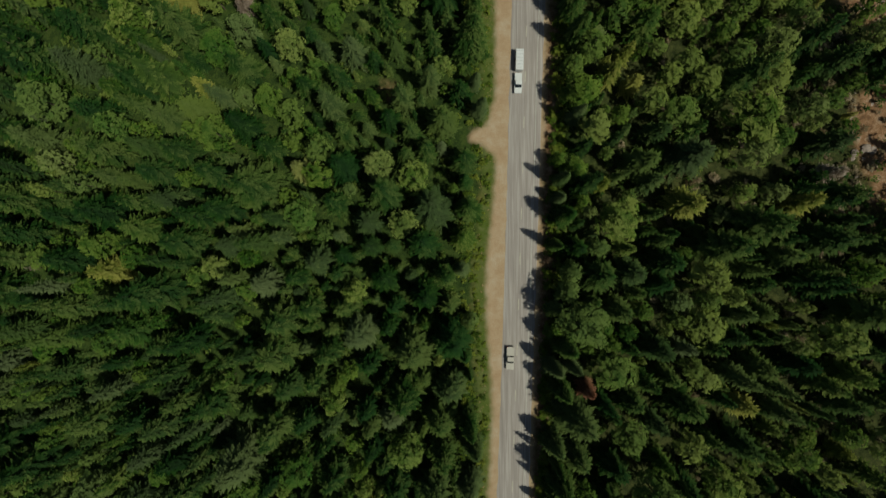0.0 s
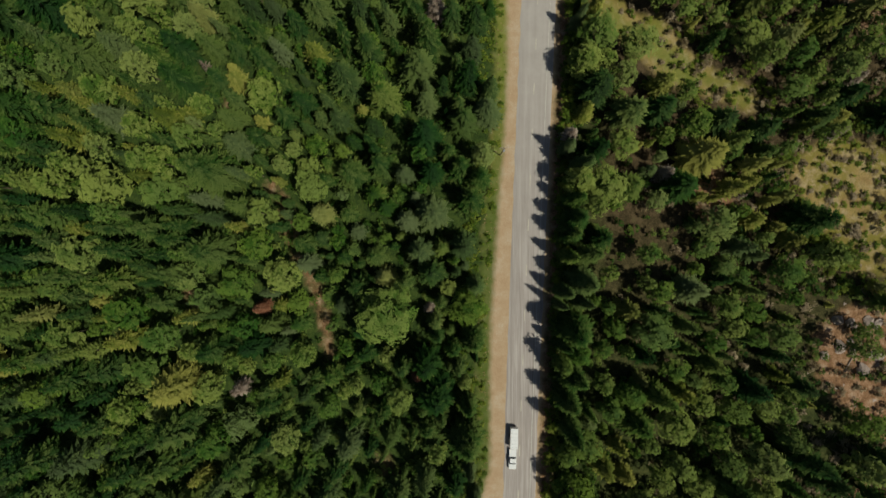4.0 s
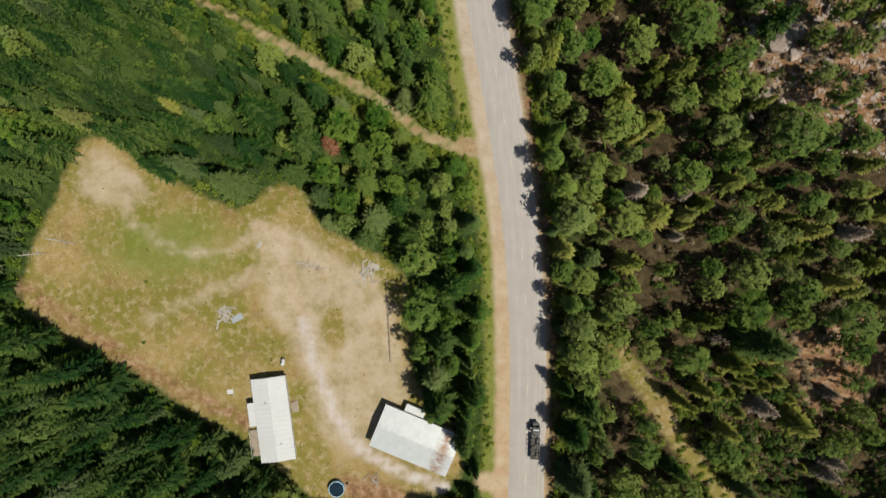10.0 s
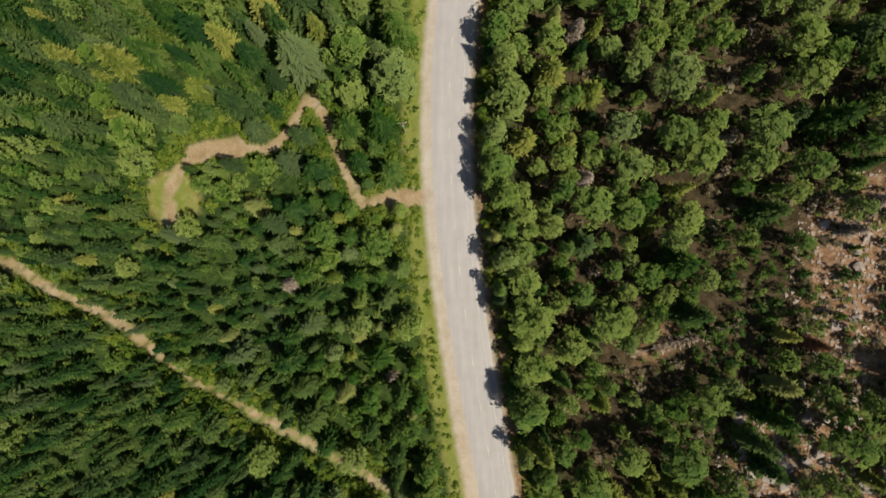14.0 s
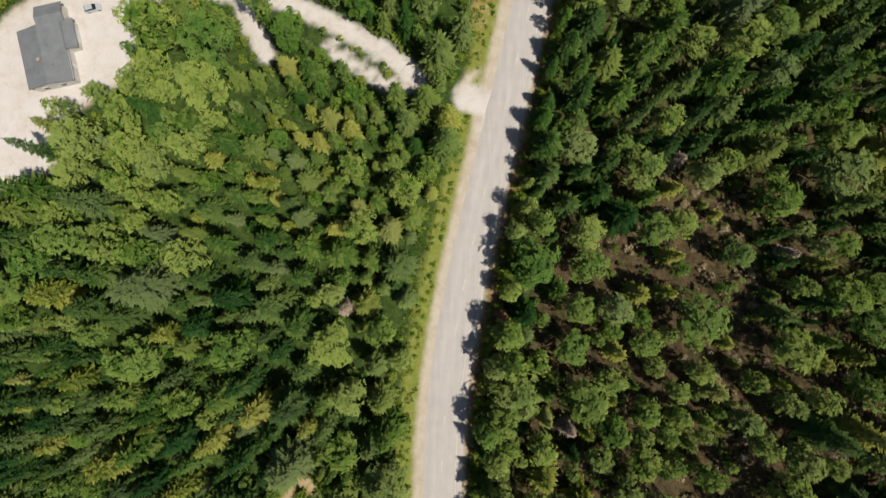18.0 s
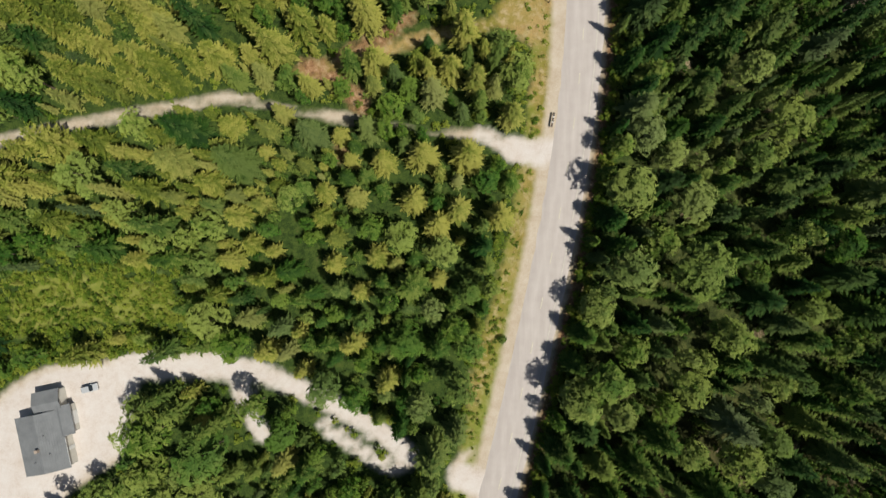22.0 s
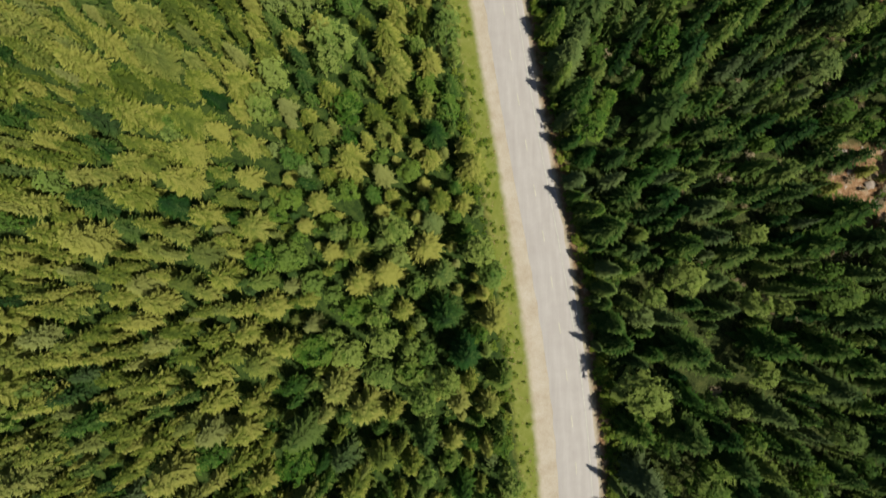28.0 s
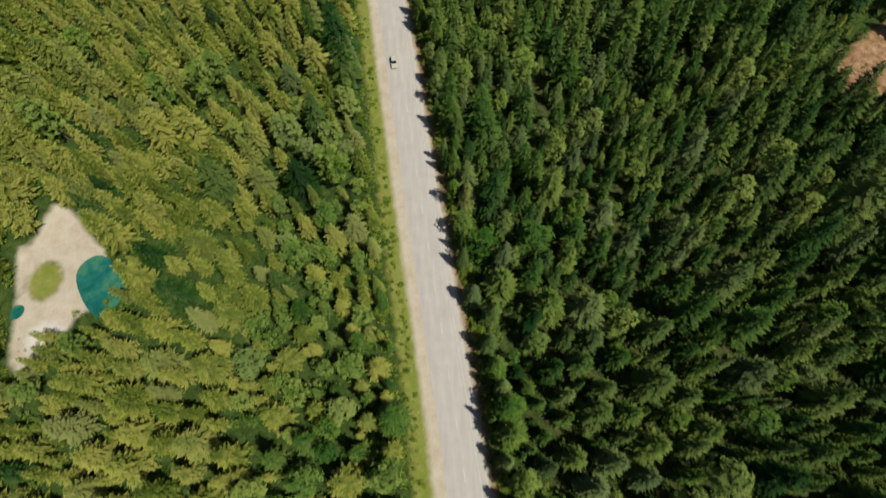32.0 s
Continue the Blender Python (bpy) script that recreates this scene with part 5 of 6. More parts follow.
def grey_house():
    root = tagged(new("grey_roofed_house"), "grey-shingled house with stepped wings on a pale gravel yard", "house")
    def wing(x, y, sx, sy, eave, rise, along_y):
        w = part("wall", block(sx - 0.9, sy - 0.9, eave, x, y, 0, 0.02), SIDING, root)
        length, width = (sy, sx) if along_y else (sx, sy)
        for side in (1, -1):
            sl = prism([(0, rise), (side * width / 2, 0), (side * width / 2, -0.18), (0, rise - 0.18)], length)
            if not along_y:
                bmesh.ops.rotate(sl, matrix=Matrix.Rotation(math.pi / 2, 3, "Z"), verts=sl.verts[:])
            bmesh.ops.translate(sl, vec=(x, y, eave), verts=sl.verts[:])
            pl = part("roof_slope", sl, SHINGLE, root, "grey shingle roof")
            n = int(width / 2 / 0.55)
            for i in range(n):
                f = (i + 0.5) / n
                c = block(0.5 if along_y else length, length if along_y else 0.5, 0.03)
                tilt = math.atan2(rise, width / 2) * side
                bmesh.ops.rotate(c, matrix=Matrix.Rotation(tilt if along_y else tilt, 3, "Y" if along_y else "X"), verts=c.verts[:])
                o = side * width / 2 * f
                bmesh.ops.translate(c, vec=(x + (o if along_y else 0), y + (0 if along_y else -o), eave + rise * (1 - f) + 0.0), verts=c.verts[:])
                part("shingle_course", c, SHINGLE, pl)
        return w
    wing(0, 0, 12.0, 15.5, 3.4, 1.3, True)
    wing(3.1, 10.0, 7.2, 6.5, 3.2, 1.0, False)
    wing(6.0, 4.6, 5.0, 8.0, 2.9, 0.8, True)
    for x, y, a in ((-5.6, -3, 90), (-5.6, 3, 90), (2, -7.4, 0), (-2.5, -7.4, 0)):
        window_on(root, x, y, 1.0, 1.6, 1.2, a + (180 if a == 90 else 0))
    part("garage_door", block(0.1, 3.6, 2.3, 8.1, 4.6, 0, 0.02), WHITE, root)
    part("door", block(0.1, 1.0, 2.1, 5.65, -3.0, 0.1, 0.02), WHITE, root)
    part("gutter", block(0.14, 7.8, 0.14, 5.95, -3.6, 3.28, 0.03), WHITE, root, "white gutter")
    part("chimney", block(0.8, 0.8, 1.4, -0.6, -1.5, 4.2, 0.03), STONE, root)
    for x, y in ((1.5, 2.0), (2.2, -3.0), (-2.0, -4.5)):
        part("vent_pipe", drum(0.1, 0.6, x, y, 4.75), STEEL, root)
    root.matrix_basis = at(-93.7, 500.9, 12.5)
    return root


def car(name, label, paint, kind="suv", L=4.7, W_=1.85):
    """A road vehicle heading along +x."""
    root = tagged(new(name), label, "vehicle")
    if kind == "pickup":
        prof = [(-L / 2, 0.45), (-L / 2, 1.02), (-0.55, 1.05), (-0.55, 1.1), (1.25, 1.1), (1.3, 1.05), (L / 2 - 0.1, 0.98), (L / 2, 0.85), (L / 2, 0.42)]
        cab = [(-0.6, 1.1), (-0.5, 1.75), (-0.35, 1.82), (0.55, 1.82), (1.25, 1.1)]
    else:
        prof = [(-L / 2, 0.4), (-L / 2, 1.0), (-L / 2 + 0.08, 1.08), (0.95, 1.05), (L / 2 - 0.15, 0.92), (L / 2, 0.78), (L / 2, 0.38)]
        cab = [(-L / 2 + 0.1, 1.08), (-L / 2 + 0.35, 1.6), (-L / 2 + 0.6, 1.68), (0.25, 1.68), (0.98, 1.06)]
    bm = prism(prof, W_)
    bmesh.ops.bevel(bm, geom=bm.edges[:], offset=0.05, segments=2, affect="EDGES")
    body = part("body", bm, paint, root)
    bm = prism(cab, W_ - 0.24)
    for v in bm.verts:
        if v.co.z > 1.5:
            v.co.y *= 0.86
    bmesh.ops.bevel(bm, geom=bm.edges[:], offset=0.04, segments=2, affect="EDGES")
    cabin = part("cabin", bm, GLASS, root, "dark glazed cabin")
    top = max(z for _, z in cab)
    x0, x1 = [x for x, z in cab if z == top][0], [x for x, z in cab if z == top][-1]
    part("roof_panel", block(x1 - x0 + 0.22, W_ * 0.78, 0.05, (x0 + x1) / 2, 0, top - 0.02, 0.02), paint, cabin)
    for s in (1, -1):
        part("mirror", block(0.14, 0.2, 0.14, cab[-1][0] - 0.2, s * (W_ / 2 + 0.08), 1.05, 0.03), paint, root)
        part("headlight", block(0.12, 0.36, 0.16, L / 2 - 0.03, s * (W_ / 2 - 0.3), 0.66, 0.03), LAMP, root)
        part("tail_light", block(0.06, 0.2, 0.3, -L / 2 - 0.0, s * (W_ / 2 - 0.15), 0.7, 0.02), REDLAMP, root)
        for x in (-L * 0.3, L * 0.31):
            w = part("wheel", drum(0.35, 0.24, x, s * (W_ / 2 - 0.12), 0.35, "Y", 16, bevel=0.03), RUBBER, root)
            part("rim", drum(0.2, 0.06, x, s * (W_ / 2 - 0.0), 0.35, "Y", 10), STEEL, w)
    part("windscreen", prism([(cab[-1][0] + 0.02, 1.10), (cab[-1][0] - 0.62, 1.74), (cab[-1][0] - 0.64, 1.70), (cab[-1][0] - 0.04, 1.08)], W_ * 0.72), GLASS, cabin)
    if kind == "pickup":
        bed = part("load_bed", block(L / 2 - 0.85, W_ - 0.3, 0.05, -L / 4 - 0.38, 0, 1.055), paint, root, "open load bed")
        for s in (1, -1):
            part("bed_rail", block(L / 2 - 0.7, 0.1, 0.1, -L / 4 - 0.35, s * (W_ / 2 - 0.07), 1.05, 0.02), paint, root)
    return root


def box_trailer(L=5.4, W_=2.0):
    root = tagged(new("box_trailer"), "white enclosed box trailer towed behind a pickup", "trailer")
    part("box", block(L, W_, 1.7, 0, 0, 0.55, 0.06), CARWHITE, root)
    for i in range(6):
        part("roof_bow", block(0.06, W_ - 0.1, 0.03, -L / 2 + 0.5 + i * (L - 1) / 5, 0, 2.25), TIN, root)
    part("drawbar", block(1.5, 0.12, 0.1, L / 2 + 0.7, 0, 0.45), DARK, root)
    for s in (1, -1):
        w = part("wheel", drum(0.33, 0.22, -0.3, s * (W_ / 2 + 0.02), 0.33, "Y", 16), RUBBER, root)
        part("rim", drum(0.18, 0.05, -0.3, s * (W_ / 2 + 0.14), 0.33, "Y", 10), STEEL, w)
        part("mudguard", block(0.9, 0.28, 0.06, -0.3, s * (W_ / 2 + 0.08), 0.7, 0.02), DARK, root)
    return root


def flatbed_truck():
    root = tagged(new("flatbed_truck"), "dark flatbed truck loaded with steel frames driving on asphalt", "truck")
    part("chassis", block(9.2, 0.9, 0.25, 0, 0, 0.75, 0.03), DARK, root)
    cab = part("cab", block(2.0, 2.3, 1.7, 3.4, 0, 0.8, 0.15, 0.9), DARK, root)
    part("bonnet", block(1.3, 1.7, 0.9, 4.7, 0, 0.75, 0.12, 0.92), DARK, root)
    part("windscreen", block(0.08, 1.9, 0.7, 4.3, 0, 1.65, 0.02), GLASS, cab)
    part("roof_light", block(0.3, 1.5, 0.1, 3.6, 0, 2.5, 0.02), LAMP, cab)
    bed = part("flatbed", block(6.6, 2.4, 0.15, -1.3, 0, 1.05, 0.02), DARK, root)
    for i in range(14):
        part("bed_board", block(0.42, 2.3, 0.03, -4.35 + i * 0.47, 0, 1.2), DARK, bed)
    g = np.random.default_rng(5)
    for i in range(5):
        x = -4.0 + i * 1.25
        for s in (1, -1):
            part("frame_post", block(0.1, 0.1, 1.0, x, s * 1.0, 1.22), RUSTED, bed)
        part("frame_bar", block(0.1, 2.1, 0.1, x, 0, 2.2), DARK, bed)
    for s in (1, -0.35, 0.35, -1):
        part("frame_rail", block(5.2, 0.08, 0.08, -1.5, s, 2.31), RUSTED, bed)
    for i in range(7):
        part("crate", block(g.uniform(0.5, 0.9), g.uniform(0.5, 0.9), g.uniform(0.4, 0.8), -3.8 + i * 0.85, g.uniform(-0.6, 0.6), 1.23, 0.03), RUSTED if i % 3 == 0 else DARK, bed)
    for x in (-3.6, -2.4, 4.2):
        for s in (1, -1):
            w = part("wheel", drum(0.5, 0.34, x, s * 1.0, 0.5, "Y", 18, bevel=0.04), RUBBER, root)
            part("rim", drum(0.26, 0.06, x, s * 1.18, 0.5, "Y", 12), STEEL, w)
    for s in (1, -1):
        part("mirror", block(0.12, 0.3, 0.4, 4.0, s * 1.4, 1.7, 0.03), STEEL, root)
        part("exhaust_stack", drum(0.08, 1.6, 2.25, s * 1.0, 2.1), STEEL, root)
        part("headlight", block(0.1, 0.3, 0.25, 5.35, s * 0.7, 1.0, 0.03), LAMP, root)
        part("tail_light", block(0.06, 0.25, 0.15, -4.63, s * 0.9, 0.9, 0.02), REDLAMP, root)
    return root


def lane(y, f):
    """Place in the lane at share f of the road's width, and the road's heading there."""
    x = float(smooth_at(1, y) * (1 - f) + smooth_at(2, y) * f)
    dx = float(smooth_at(1, y + 4) - smooth_at(1, y - 4)) / 8
    return x, y, math.degrees(math.atan2(1, dx))


def on_road(ob, y, f, south=False):
    x, y, a = lane(y, f)
    ob.matrix_basis = pose(x, y, 0.11, 0, 0, a + (180 if south else 0))


mobile_home()
big_shed()
grey_house()
on_road(car("pickup_truck", "white pickup truck towing a trailer on the road", CARWHITE, "pickup", 5.3, 1.95), 43.6, 0.24, True)
on_road(box_trailer(), 49.4, 0.25, True)
on_road(car("pickup_truck", "beige pickup truck with an open load bed on the road", BEIGE, "pickup", 6.0, 2.0), -28.5, 0.24, True)
on_road(flatbed_truck(), 200.0, 0.70)
on_road(car("suv", "pale beige estate car driving on the sunlit road", BEIGE, "suv", 4.9, 1.9), 951.5, 0.27, True)
suv = car("suv", "silver car parked on the gravel yard beside the grey house", SILVER, "suv", 4.3, 1.8)
suv.matrix_basis = at(-83.2, 514.6, 14)


def round_pool():
    root = tagged(new("round_pool"), "round above-ground pool with dark water and a pale blue rim", "pool")
    R_, h = 2.0, 1.2
    for i in range(20):
        a = i * 18
        p = block(0.06, 0.64, h, 0, 0, 0, 0.01)
        ob = part("wall_panel", p, POOLBLUE, root)
        ob.matrix_basis = pose(0, 0, 0, 0, 0, a) @ pose(R_, 0, 0)
        if i % 2 == 0:
            ob = part("upright", block(0.1, 0.12, h + 0.05, 0, 0, 0, 0.02), WHITE, root)
            ob.matrix_basis = pose(0, 0, 0, 0, 0, a + 9) @ pose(R_ + 0.06, 0, 0)
        ob = part("rim_plate", block(0.2, 0.66, 0.05, 0, 0, h, 0.015), POOLBLUE, root)
        ob.matrix_basis = pose(0, 0, 0, 0, 0, a) @ pose(R_, 0, 0)
    part("water", drum(R_ - 0.03, 0.1, 0, 0, h - 0.32, segs=40), POOLWATER, root, "dark still water")
    part("pump", block(0.6, 0.4, 0.5, R_ + 0.8, 0.6, 0, 0.05), DARK, root)
    root.matrix_basis = at(-23.4, 187.4, 10)


def long_pole():
    bm = drum(0.13, 14.2, segs=10, r2=0.08)
    bmesh.ops.rotate(bm, matrix=Matrix.Rotation(math.pi / 2, 3, "Y"), verts=bm.verts[:])
    bmesh.ops.translate(bm, vec=(0, 0, 0.12), verts=bm.verts[:])
    ob = part("timber_pole", bm, BLEACHED, None)
    ob.matrix_basis = at(-12.4, 182.2, -20)
    tagged(ob, "long pale timber pole lying in dry grass", "pole")


def fallen_tree(x, y, length, turn, label, mat=None, n=16, seed=0):
    """A bare trunk on the ground with its stubs of branches."""
    g = np.random.default_rng(seed)
    root = tagged(new("fallen_tree"), label, "tree", "fallen trees")
    bm = drum(0.2, length, segs=9, r2=0.06)
    bmesh.ops.rotate(bm, matrix=Matrix.Rotation(math.pi / 2, 3, "Y"), verts=bm.verts[:])
    bmesh.ops.translate(bm, vec=(0, 0, 0.16), verts=bm.verts[:])
    part("trunk", bm, mat or BLEACHED, root)
    for i in range(n):
        s = g.uniform(0.15, 0.98)
        reach = g.uniform(0.8, 2.6) * (1.15 - s) + 0.4
        b = drum(0.05, reach, 0, 0, reach / 2, segs=5, r2=0.015)
        ob = part("branch", b, mat or BLEACHED, root)
        ob.matrix_basis = pose(length * (s - 0.5), 0, 0.2) @ Euler((g.choice([-1, 1]) * g.uniform(0.9, 1.5), g.uniform(0.2, 0.7), 0)).to_matrix().to_4x4()
    root.matrix_basis = at(x, y, turn)


def board_heap(x, y, n, spread, mat, label, seed, name="board_heap"):
    g = np.random.default_rng(seed)
    root = tagged(new(name), label, "debris")
    for i in range(n):
        L = g.uniform(1.0, 3.6)
        ob = part("board", block(L, g.uniform(0.15, 0.5), 0.06, 0, 0, 0, 0.01), mat, root)
        ob.matrix_basis = pose(g.normal(0, spread), g.normal(0, spread), 0.02 + 0.05 * (i % 5), 0, 0, g.uniform(0, 180))
    root.matrix_basis = at(x, y)


round_pool()
long_pole()
fallen_tree(-97.0, 253.0, 8.5, -11, "bleached fallen tree at the edge of the clearing", seed=1)
fallen_tree(-105.0, 249.4, 10.5, 4, "grey fallen tree with bare branches at the clearing", seed=2)
fallen_tree(-30.5, 246.5, 8.0, -14, "white bare fallen branches in dry grass", seed=3, n=26)
fallen_tree(95.0, 318.0, 12.0, -35, "fallen dead trunk among brown brush", DEADWOOD, 24, 5)
fallen_tree(104.0, 72.0, 9.0, 60, "fallen trunk on bare brown earth", DEADWOOD, 14, 6)
fallen_tree(-27.0, 172.0, 9.0, 70, "grey fallen trunk between trees", DEADWOOD, 14, 7)
board_heap(-53.0, 234.0, 26, 1.3, BLEACHED, "heap of pale boards and scrap on dry grass", 1)
board_heap(-15.3, 244.9, 22, 1.5, BLEACHED, "scattered pale offcuts near the trees", 2)
board_heap(-13.3, 189.4, 9, 0.8, WOOD, "small scatter of weathered scrap on trodden grass", 3)


def gas_tank(x, y):
    root = tagged(new("gas_tank"), "white gas tank on short feet beside the mobile home", "tank")
    bm = drum(0.5, 1.9, 0, 0, 0.75, "X", 18, bevel=0.18)
    part("vessel", bm, WHITE, root, smooth=True)
    for s in (-0.6, 0.6):
        part("foot", block(0.15, 0.7, 0.3, s, 0, 0, 0.02), DARK, root)
    part("valve_cover", drum(0.16, 0.22, 0, 0, 1.32), STEEL, root)
    root.matrix_basis = at(x, y, 80)


def utility_pole(x, y, turn, h=10.5):
    root = tagged(new("utility_pole"), "weathered wooden utility pole with a crossarm on the grass verge", "utility pole", "utility poles")
    part("pole", drum(0.16, h, 0, 0, h / 2, segs=10, r2=0.11), WOOD, root)
    arm = part("crossarm", block(2.4, 0.12, 0.14, 0, 0.12, h - 0.7, 0.01), WOOD, root)
    for s in (-1.05, -0.4, 0.4, 1.05):
        part("insulator", drum(0.05, 0.18, s, 0.12, h - 0.48, segs=8), WHITE, arm)
    part("transformer", drum(0.26, 0.8, 0.05, -0.42, h - 1.9, segs=12), STEEL, root)
    for s in (1, -1):
        b = block(0.05, 0.05, 0.9)
        ob = part("brace", b, DARK, root)
        ob.matrix_basis = pose(s * 0.62, 0.1, h - 1.3, 0, s * -42, 0) @ pose(0, 0, 0)
    root.matrix_basis = at(x, y, turn)


def mailbox_rack(x, y, turn):
    root = tagged(new("mailbox_rack"), "row of dark mailboxes on a timber rack by the driveway", "mailbox")
    for s in (-1.6, 0, 1.6):
        part("post", block(0.12, 0.12, 1.0, s, 0, 0, 0.01), WOOD, root)
    part("plank", block(4.0, 0.45, 0.06, 0, 0, 1.0, 0.01), WOOD, root)
    for i in range(8):
        b = part("mailbox", block(0.34, 0.5, 0.36, -1.68 + i * 0.48, 0, 1.06, 0.08), WHITE if i in (2, 5) else DARK, root)
        part("flag", block(0.02, 0.12, 0.16, -1.68 + i * 0.48 + 0.19, 0.1, 1.2), REDLAMP, b)
    root.matrix_basis = at(x, y, turn)


def marker_post(x, y):
    root = tagged(new("marker_post"), "slim white roadside marker post on the gravel verge", "post", "marker posts")
    part("post", block(0.1, 0.04, 1.1, 0, 0, 0, 0.01), WHITE, root)
    part("reflector", block(0.07, 0.02, 0.14, 0, -0.035, 0.85), REDLAMP, root)
    root.matrix_basis = at(x, y)


gas_tank(-37.6, 221.0)
utility_pole(38.9, 617.9, 10)
utility_pole(15.8, 124.0, 5)
utility_pole(-3.0, 382.0, 8)
mailbox_rack(39.7, 586.2, 80)
for y in (-20, 96, 172, 232, 312, 396, 452, 548, 604, 668, 752, 836):
    marker_post(float(smooth_at(2, y)) + 1.3, y)


def yard_fence():
    root = tagged(new("wire_fence"), "grey post-and-rail fence along the edge of the yard", "fence")
    ys = np.arange(221.0, 245.0, 2.4)
    for i, y in enumerate(ys):
        part("post", drum(0.07, 1.3, 0, y - 232, 0.6, segs=7), WOOD, root)
        if i:
            for z in (0.5, 0.95):
                part("rail", block(0.06, 2.36, 0.09, 0, y - 233.2, z), WOOD, root)
    root.matrix_basis = at(-9.6, 232.0, 3)


def scrap_sheet(x, y, sx, sy, turn, mat, label):
    root = tagged(new("scrap_sheet"), label, "debris")
    part("sheet", block(sx, sy, 0.05, 0, 0, 0.02, 0.01), mat, root)
    for i in range(4):
        part("rib", block(sx, 0.06, 0.03, 0, sy * (i / 3 - 0.5) * 0.9, 0.07), mat, root)
    root.matrix_basis = at(x, y, turn)


yard_fence()
scrap_sheet(-50.0, 232.5, 3.2, 1.6, 30, TIN, "pale metal sheet lying on dry grass")
scrap_sheet(-52.0, 212.8, 1.6, 1.2, 5, WHITE, "small white panel lying in the clearing")
scrap_sheet(-13.4, 246.2, 2.6, 1.4, -25, BLEACHED, "pale board stack near the tree line")
scrap_sheet(-44.0, 252.0, 2.0, 0.9, 60, BLEACHED, "pale plank stack on trodden ground")

# ---- water ----
def pond_water():
    m, n, l, b = material("teal_water", 0.12, 0.4)
    f = noise_node(n, l, 0.25, 3)
    l.new(ramp_node(n, l, f, [(0.35, (0.010, 0.085, 0.072)), (0.5, (0.018, 0.125, 0.105)), (0.65, (0.055, 0.17, 0.10))]), b.inputs["Base Color"])
    bump_node(n, l, b, noise_node(n, l, 2.5, 2), 0.08, 0.05)
    return m


TEAL = pond_water()


pond = part("water", slab(rounded(POND), 4.4, 4.68), TEAL)
pond.name = "pond"
tagged(pond, "small teal green pond with a pale sandy shore", "water", kind="structure")
pool2 = part("water", slab(rounded([(-97.5, 862), (-94.2, 862.6), (-93.8, 866), (-97.2, 866.4)]), 4.4, 4.67), TEAL)
pool2.name = "pond"
tagged(pool2, "tiny teal pool beside the sandy clearing", "water", kind="structure")


# ---- rocks ----
def rock(name, seed, parent=None):
    bm = bmesh.new()
    bmesh.ops.create_icosphere(bm, subdivisions=2, radius=1)
    o = Vector((seed * 3.1, seed * 1.7, 0))
    for v in bm.verts:
        n_ = noise.noise(v.co * 0.9 + o) * 0.55 + noise.noise(v.co * 2.3 + o) * 0.2
        v.co *= 1 + n_
        v.co.z *= 0.62
    return part(name, bm, STONE, parent)


g = np.random.default_rng(31)
boulders = [rock("boulder", s) for s in range(6)]
spots = [(83, 299.6, 2.6), (86, 296, 1.6), (79.5, 297.5, 1.4), (103.8, 303.2, 3.2), (100.5, 299, 1.8), (84.5, 303.4, 1.3)]
spots += [(g.uniform(76, 108), g.uniform(276, 318), g.uniform(0.3, 1.0) ** 2.2 * 1.5 + 0.2) for _ in range(48)] + [(g.uniform(88, 110), g.uniform(308, 362), g.uniform(0.4, 1.2)) for _ in range(30)]
spots += [(g.uniform(96, 114), g.uniform(66, 82), g.uniform(0.4, 1.5)) for _ in range(14)] + [(g.uniform(110, 124), g.uniform(720, 740), g.uniform(0.4, 1.4)) for _ in range(12)]
spots += [(g.uniform(101, 113), g.uniform(18, 38), g.uniform(0.4, 1.2)) for _ in range(10)] + [(g.uniform(-93, -80), g.uniform(851, 860), g.uniform(0.3, 0.8)) for _ in range(14)]
for s, (x, y, r) in enumerate(spots):
    m = Matrix.LocRotScale((x, y, float(lie(x, y)) + r * 0.12), Euler((g.normal(0, 0.2), g.normal(0, 0.2), g.uniform(0, 6.28))), (r * g.uniform(0.8, 1.3), r, r * g.uniform(0.7, 1.1)))
    ob = boulders[s] if s < 6 else copy_thing(boulders[s % 6], pose(0, 0, 0))
    ob.matrix_basis = m
    tagged(ob, "weathered grey boulder half sunk in the ground", "rock", "boulders on bare ground")


def rubble():
    """Broken stone and dead brush between the boulders."""
    n = 5200
    x, y = g.uniform(60, 126, n), g.uniform(10, 800, n)
    x[:3600], y[:3600] = g.uniform(72, 114, 3600), g.uniform(270, 368, 3600)
    ok = cover(x, y)[2] > -2.5
    x, y = x[ok], y[ok]
    z = lie(x, y)
    base = np.array([(1, 0, 0), (-0.5, 0.87, 0), (-0.5, -0.87, 0), (0.1, 0.1, 0.8)])
    tri = np.array([(0, 1, 3), (1, 2, 3), (2, 0, 3)])
    s = g.uniform(0.15, 0.75, (len(x), 1, 1)) * g.uniform(0.6, 1.4, (len(x), 4, 3))
    v = base[None] * s + np.stack([x, y, z], 1)[:, None]
    f = tri[None] + (np.arange(len(x)) * 4)[:, None, None]
    ob = new("rubble", mesh_from("rubble", v.reshape(-1, 3), f.reshape(-1, 3), [STONE]))
    tagged(ob, "broken pale stones strewn over brown earth", "rubble", kind="stuff")


rubble()

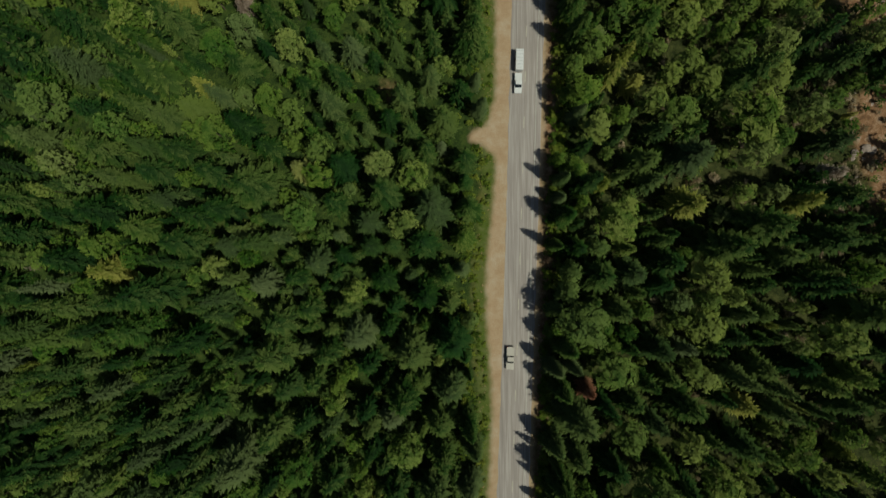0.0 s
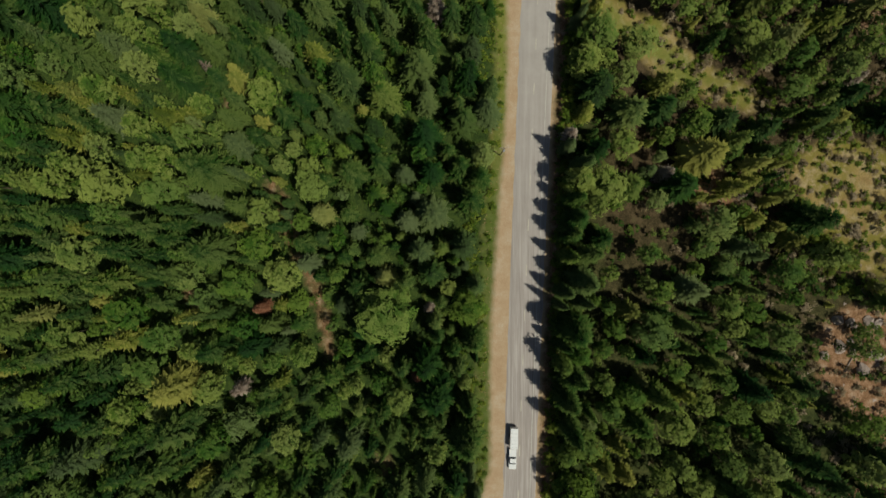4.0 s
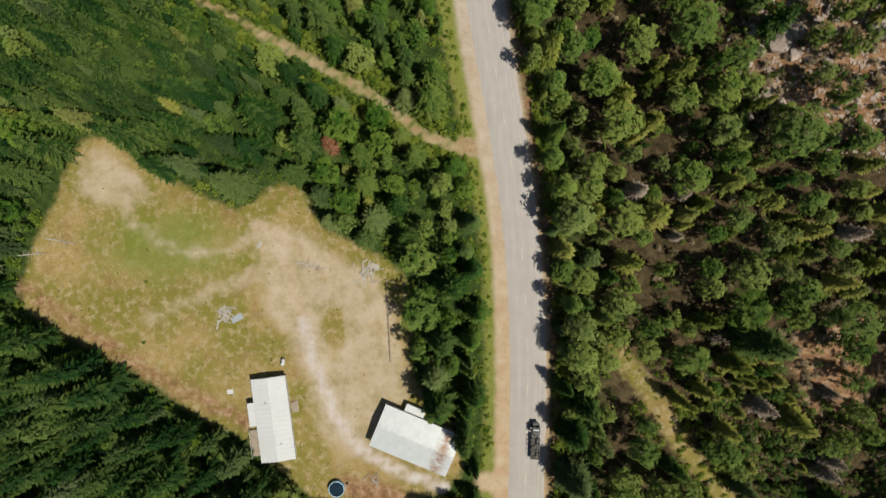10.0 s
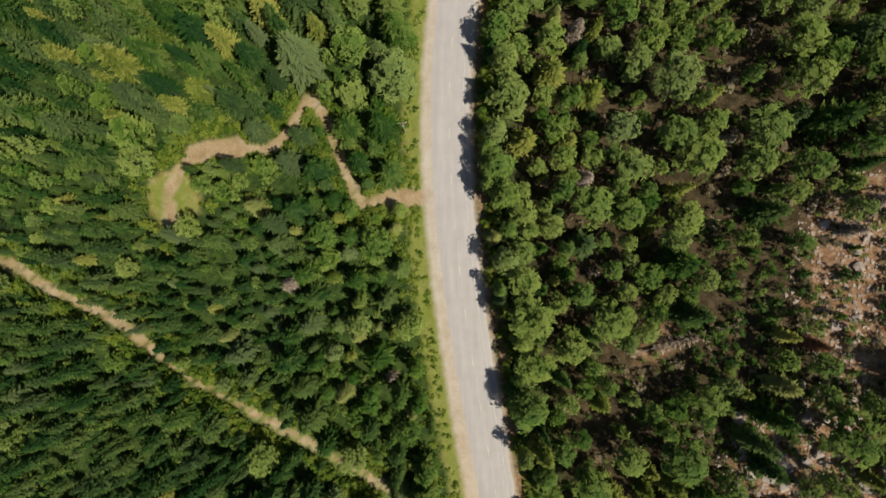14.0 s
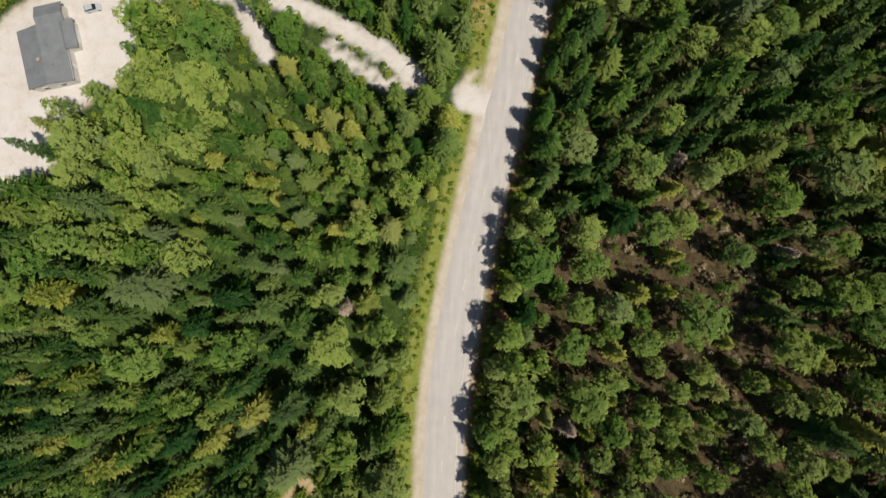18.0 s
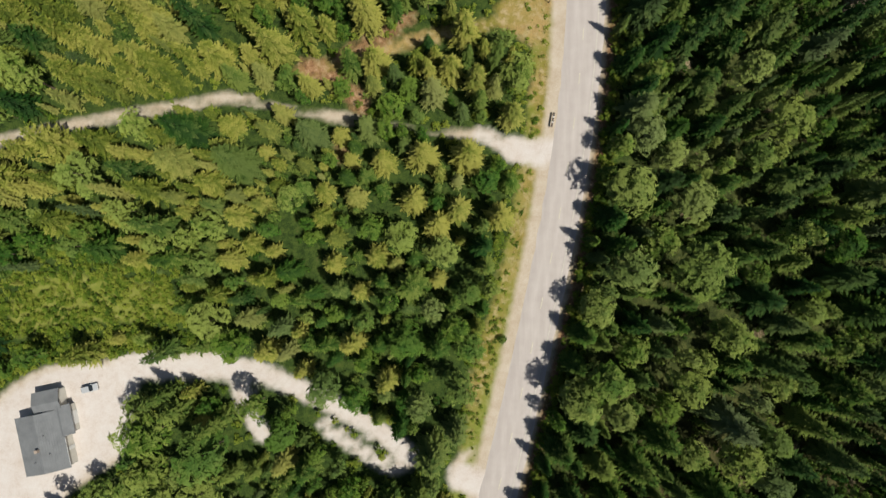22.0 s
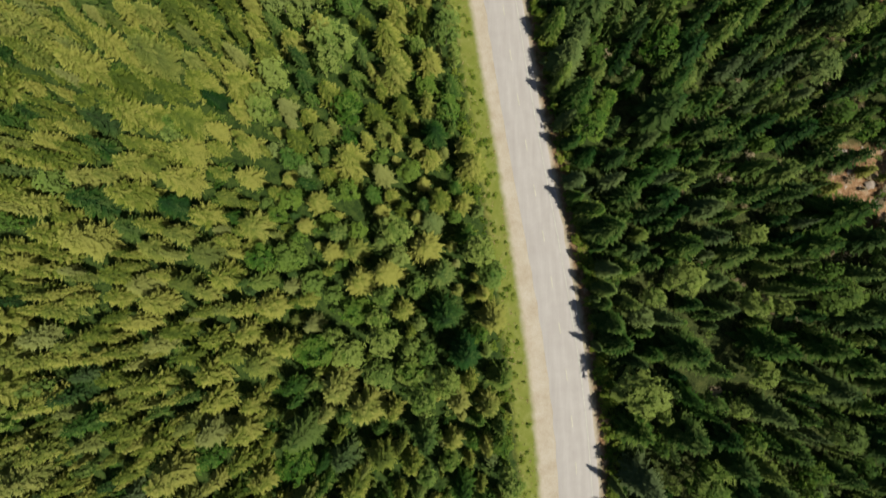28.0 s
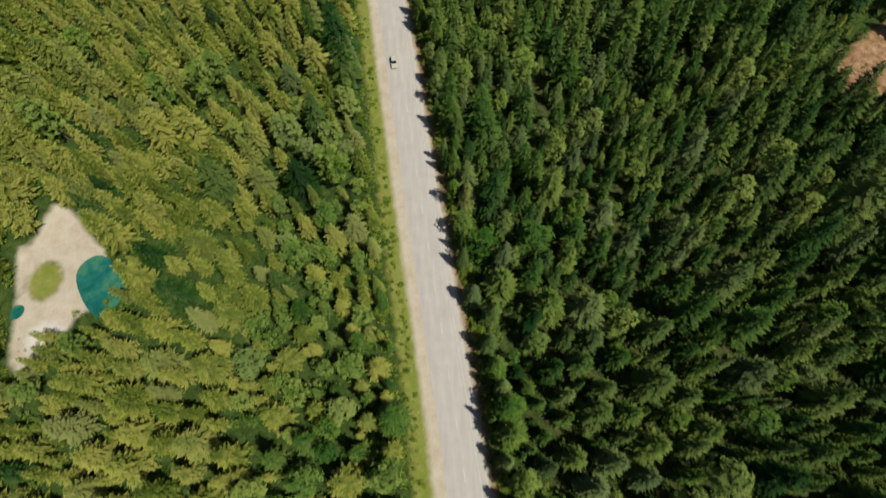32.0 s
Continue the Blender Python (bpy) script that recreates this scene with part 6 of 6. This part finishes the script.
# ---- dead and odd trees ----
for kind, mat, spots, label in (("dead", GREY, DEAD, "grey dead conifer with bare twigs among living trees"), ("rusty", RUST, RUSTY, "rust-brown dying spruce among green trees"),
                                ("pale", LARCH, PALE, "pale yellowish tree standing out of the wood")):
    for s, (x, y, h) in enumerate(spots):
        crown = bare_crown(60, 400 + s) if kind == "dead" and s % 4 == 0 else spruce_crown(16, 13, 0.07, 430 + s, True)
        ob = tree_thing("dead_tree" if kind == "dead" else "spruce_tree", crown, mat, label, "odd trees in the wood", bark=DEADWOOD if kind == "dead" else None, seed=s)
        ob.matrix_basis = Matrix.LocRotScale((x, y, float(lie(x, y)) - 0.1), Euler((0, 0, s)), (h * 0.19, h * 0.19, h * (0.72 if kind == "dead" else 0.9)))
# a long dead conifer that lies across the bank, twigs and all
(lx0, ly0), (lx1, ly1) = LOG
lz0, lz1 = float(lie(lx0, ly0)) + 1.0, float(lie(lx1, ly1)) + 0.9
down = tree_thing("fallen_tree", spruce_crown(18, 12, 0.03, 611, True), GREY, "long grey fallen conifer with bare twigs on a rocky bank", "fallen trees", bark=DEADWOOD, seed=3)
down.matrix_basis = Matrix.LocRotScale((lx0, ly0, lz0), Vector((lx1 - lx0, ly1 - ly0, lz1 - lz0)).to_track_quat("Z", "X"), (2.6, 2.6, math.hypot(lx1 - lx0, ly1 - ly0)))
snag = tree_thing("fallen_tree", spruce_crown(16, 11, 0.05, 620, True), BRUSH, "pinkish brown fallen spruce between trees near the grassy verge", "fallen trees", bark=DEADWOOD, seed=1)
snag.matrix_basis = Matrix.LocRotScale((21.3, 623.0, 1.6), Vector((0.2, 18.0, 0.4)).to_track_quat("Z", "X"), (2.3, 2.3, 18.5))
bush = new("round_bush", mesh_from("round_bush", *leafy_crown(9, 40, 0.1, 500, 0.16), [SPRUCE]))
give(bush.data, "outward", [outward(np.array([p.co[:]]), True)[0] for p in bush.data.vertices], True)
bush.matrix_basis = Matrix.LocRotScale((26.4, 527.8, 0), None, (1.7, 1.7, 2.4))
tagged(bush, "small round dark green bush on the grass verge", "bush")
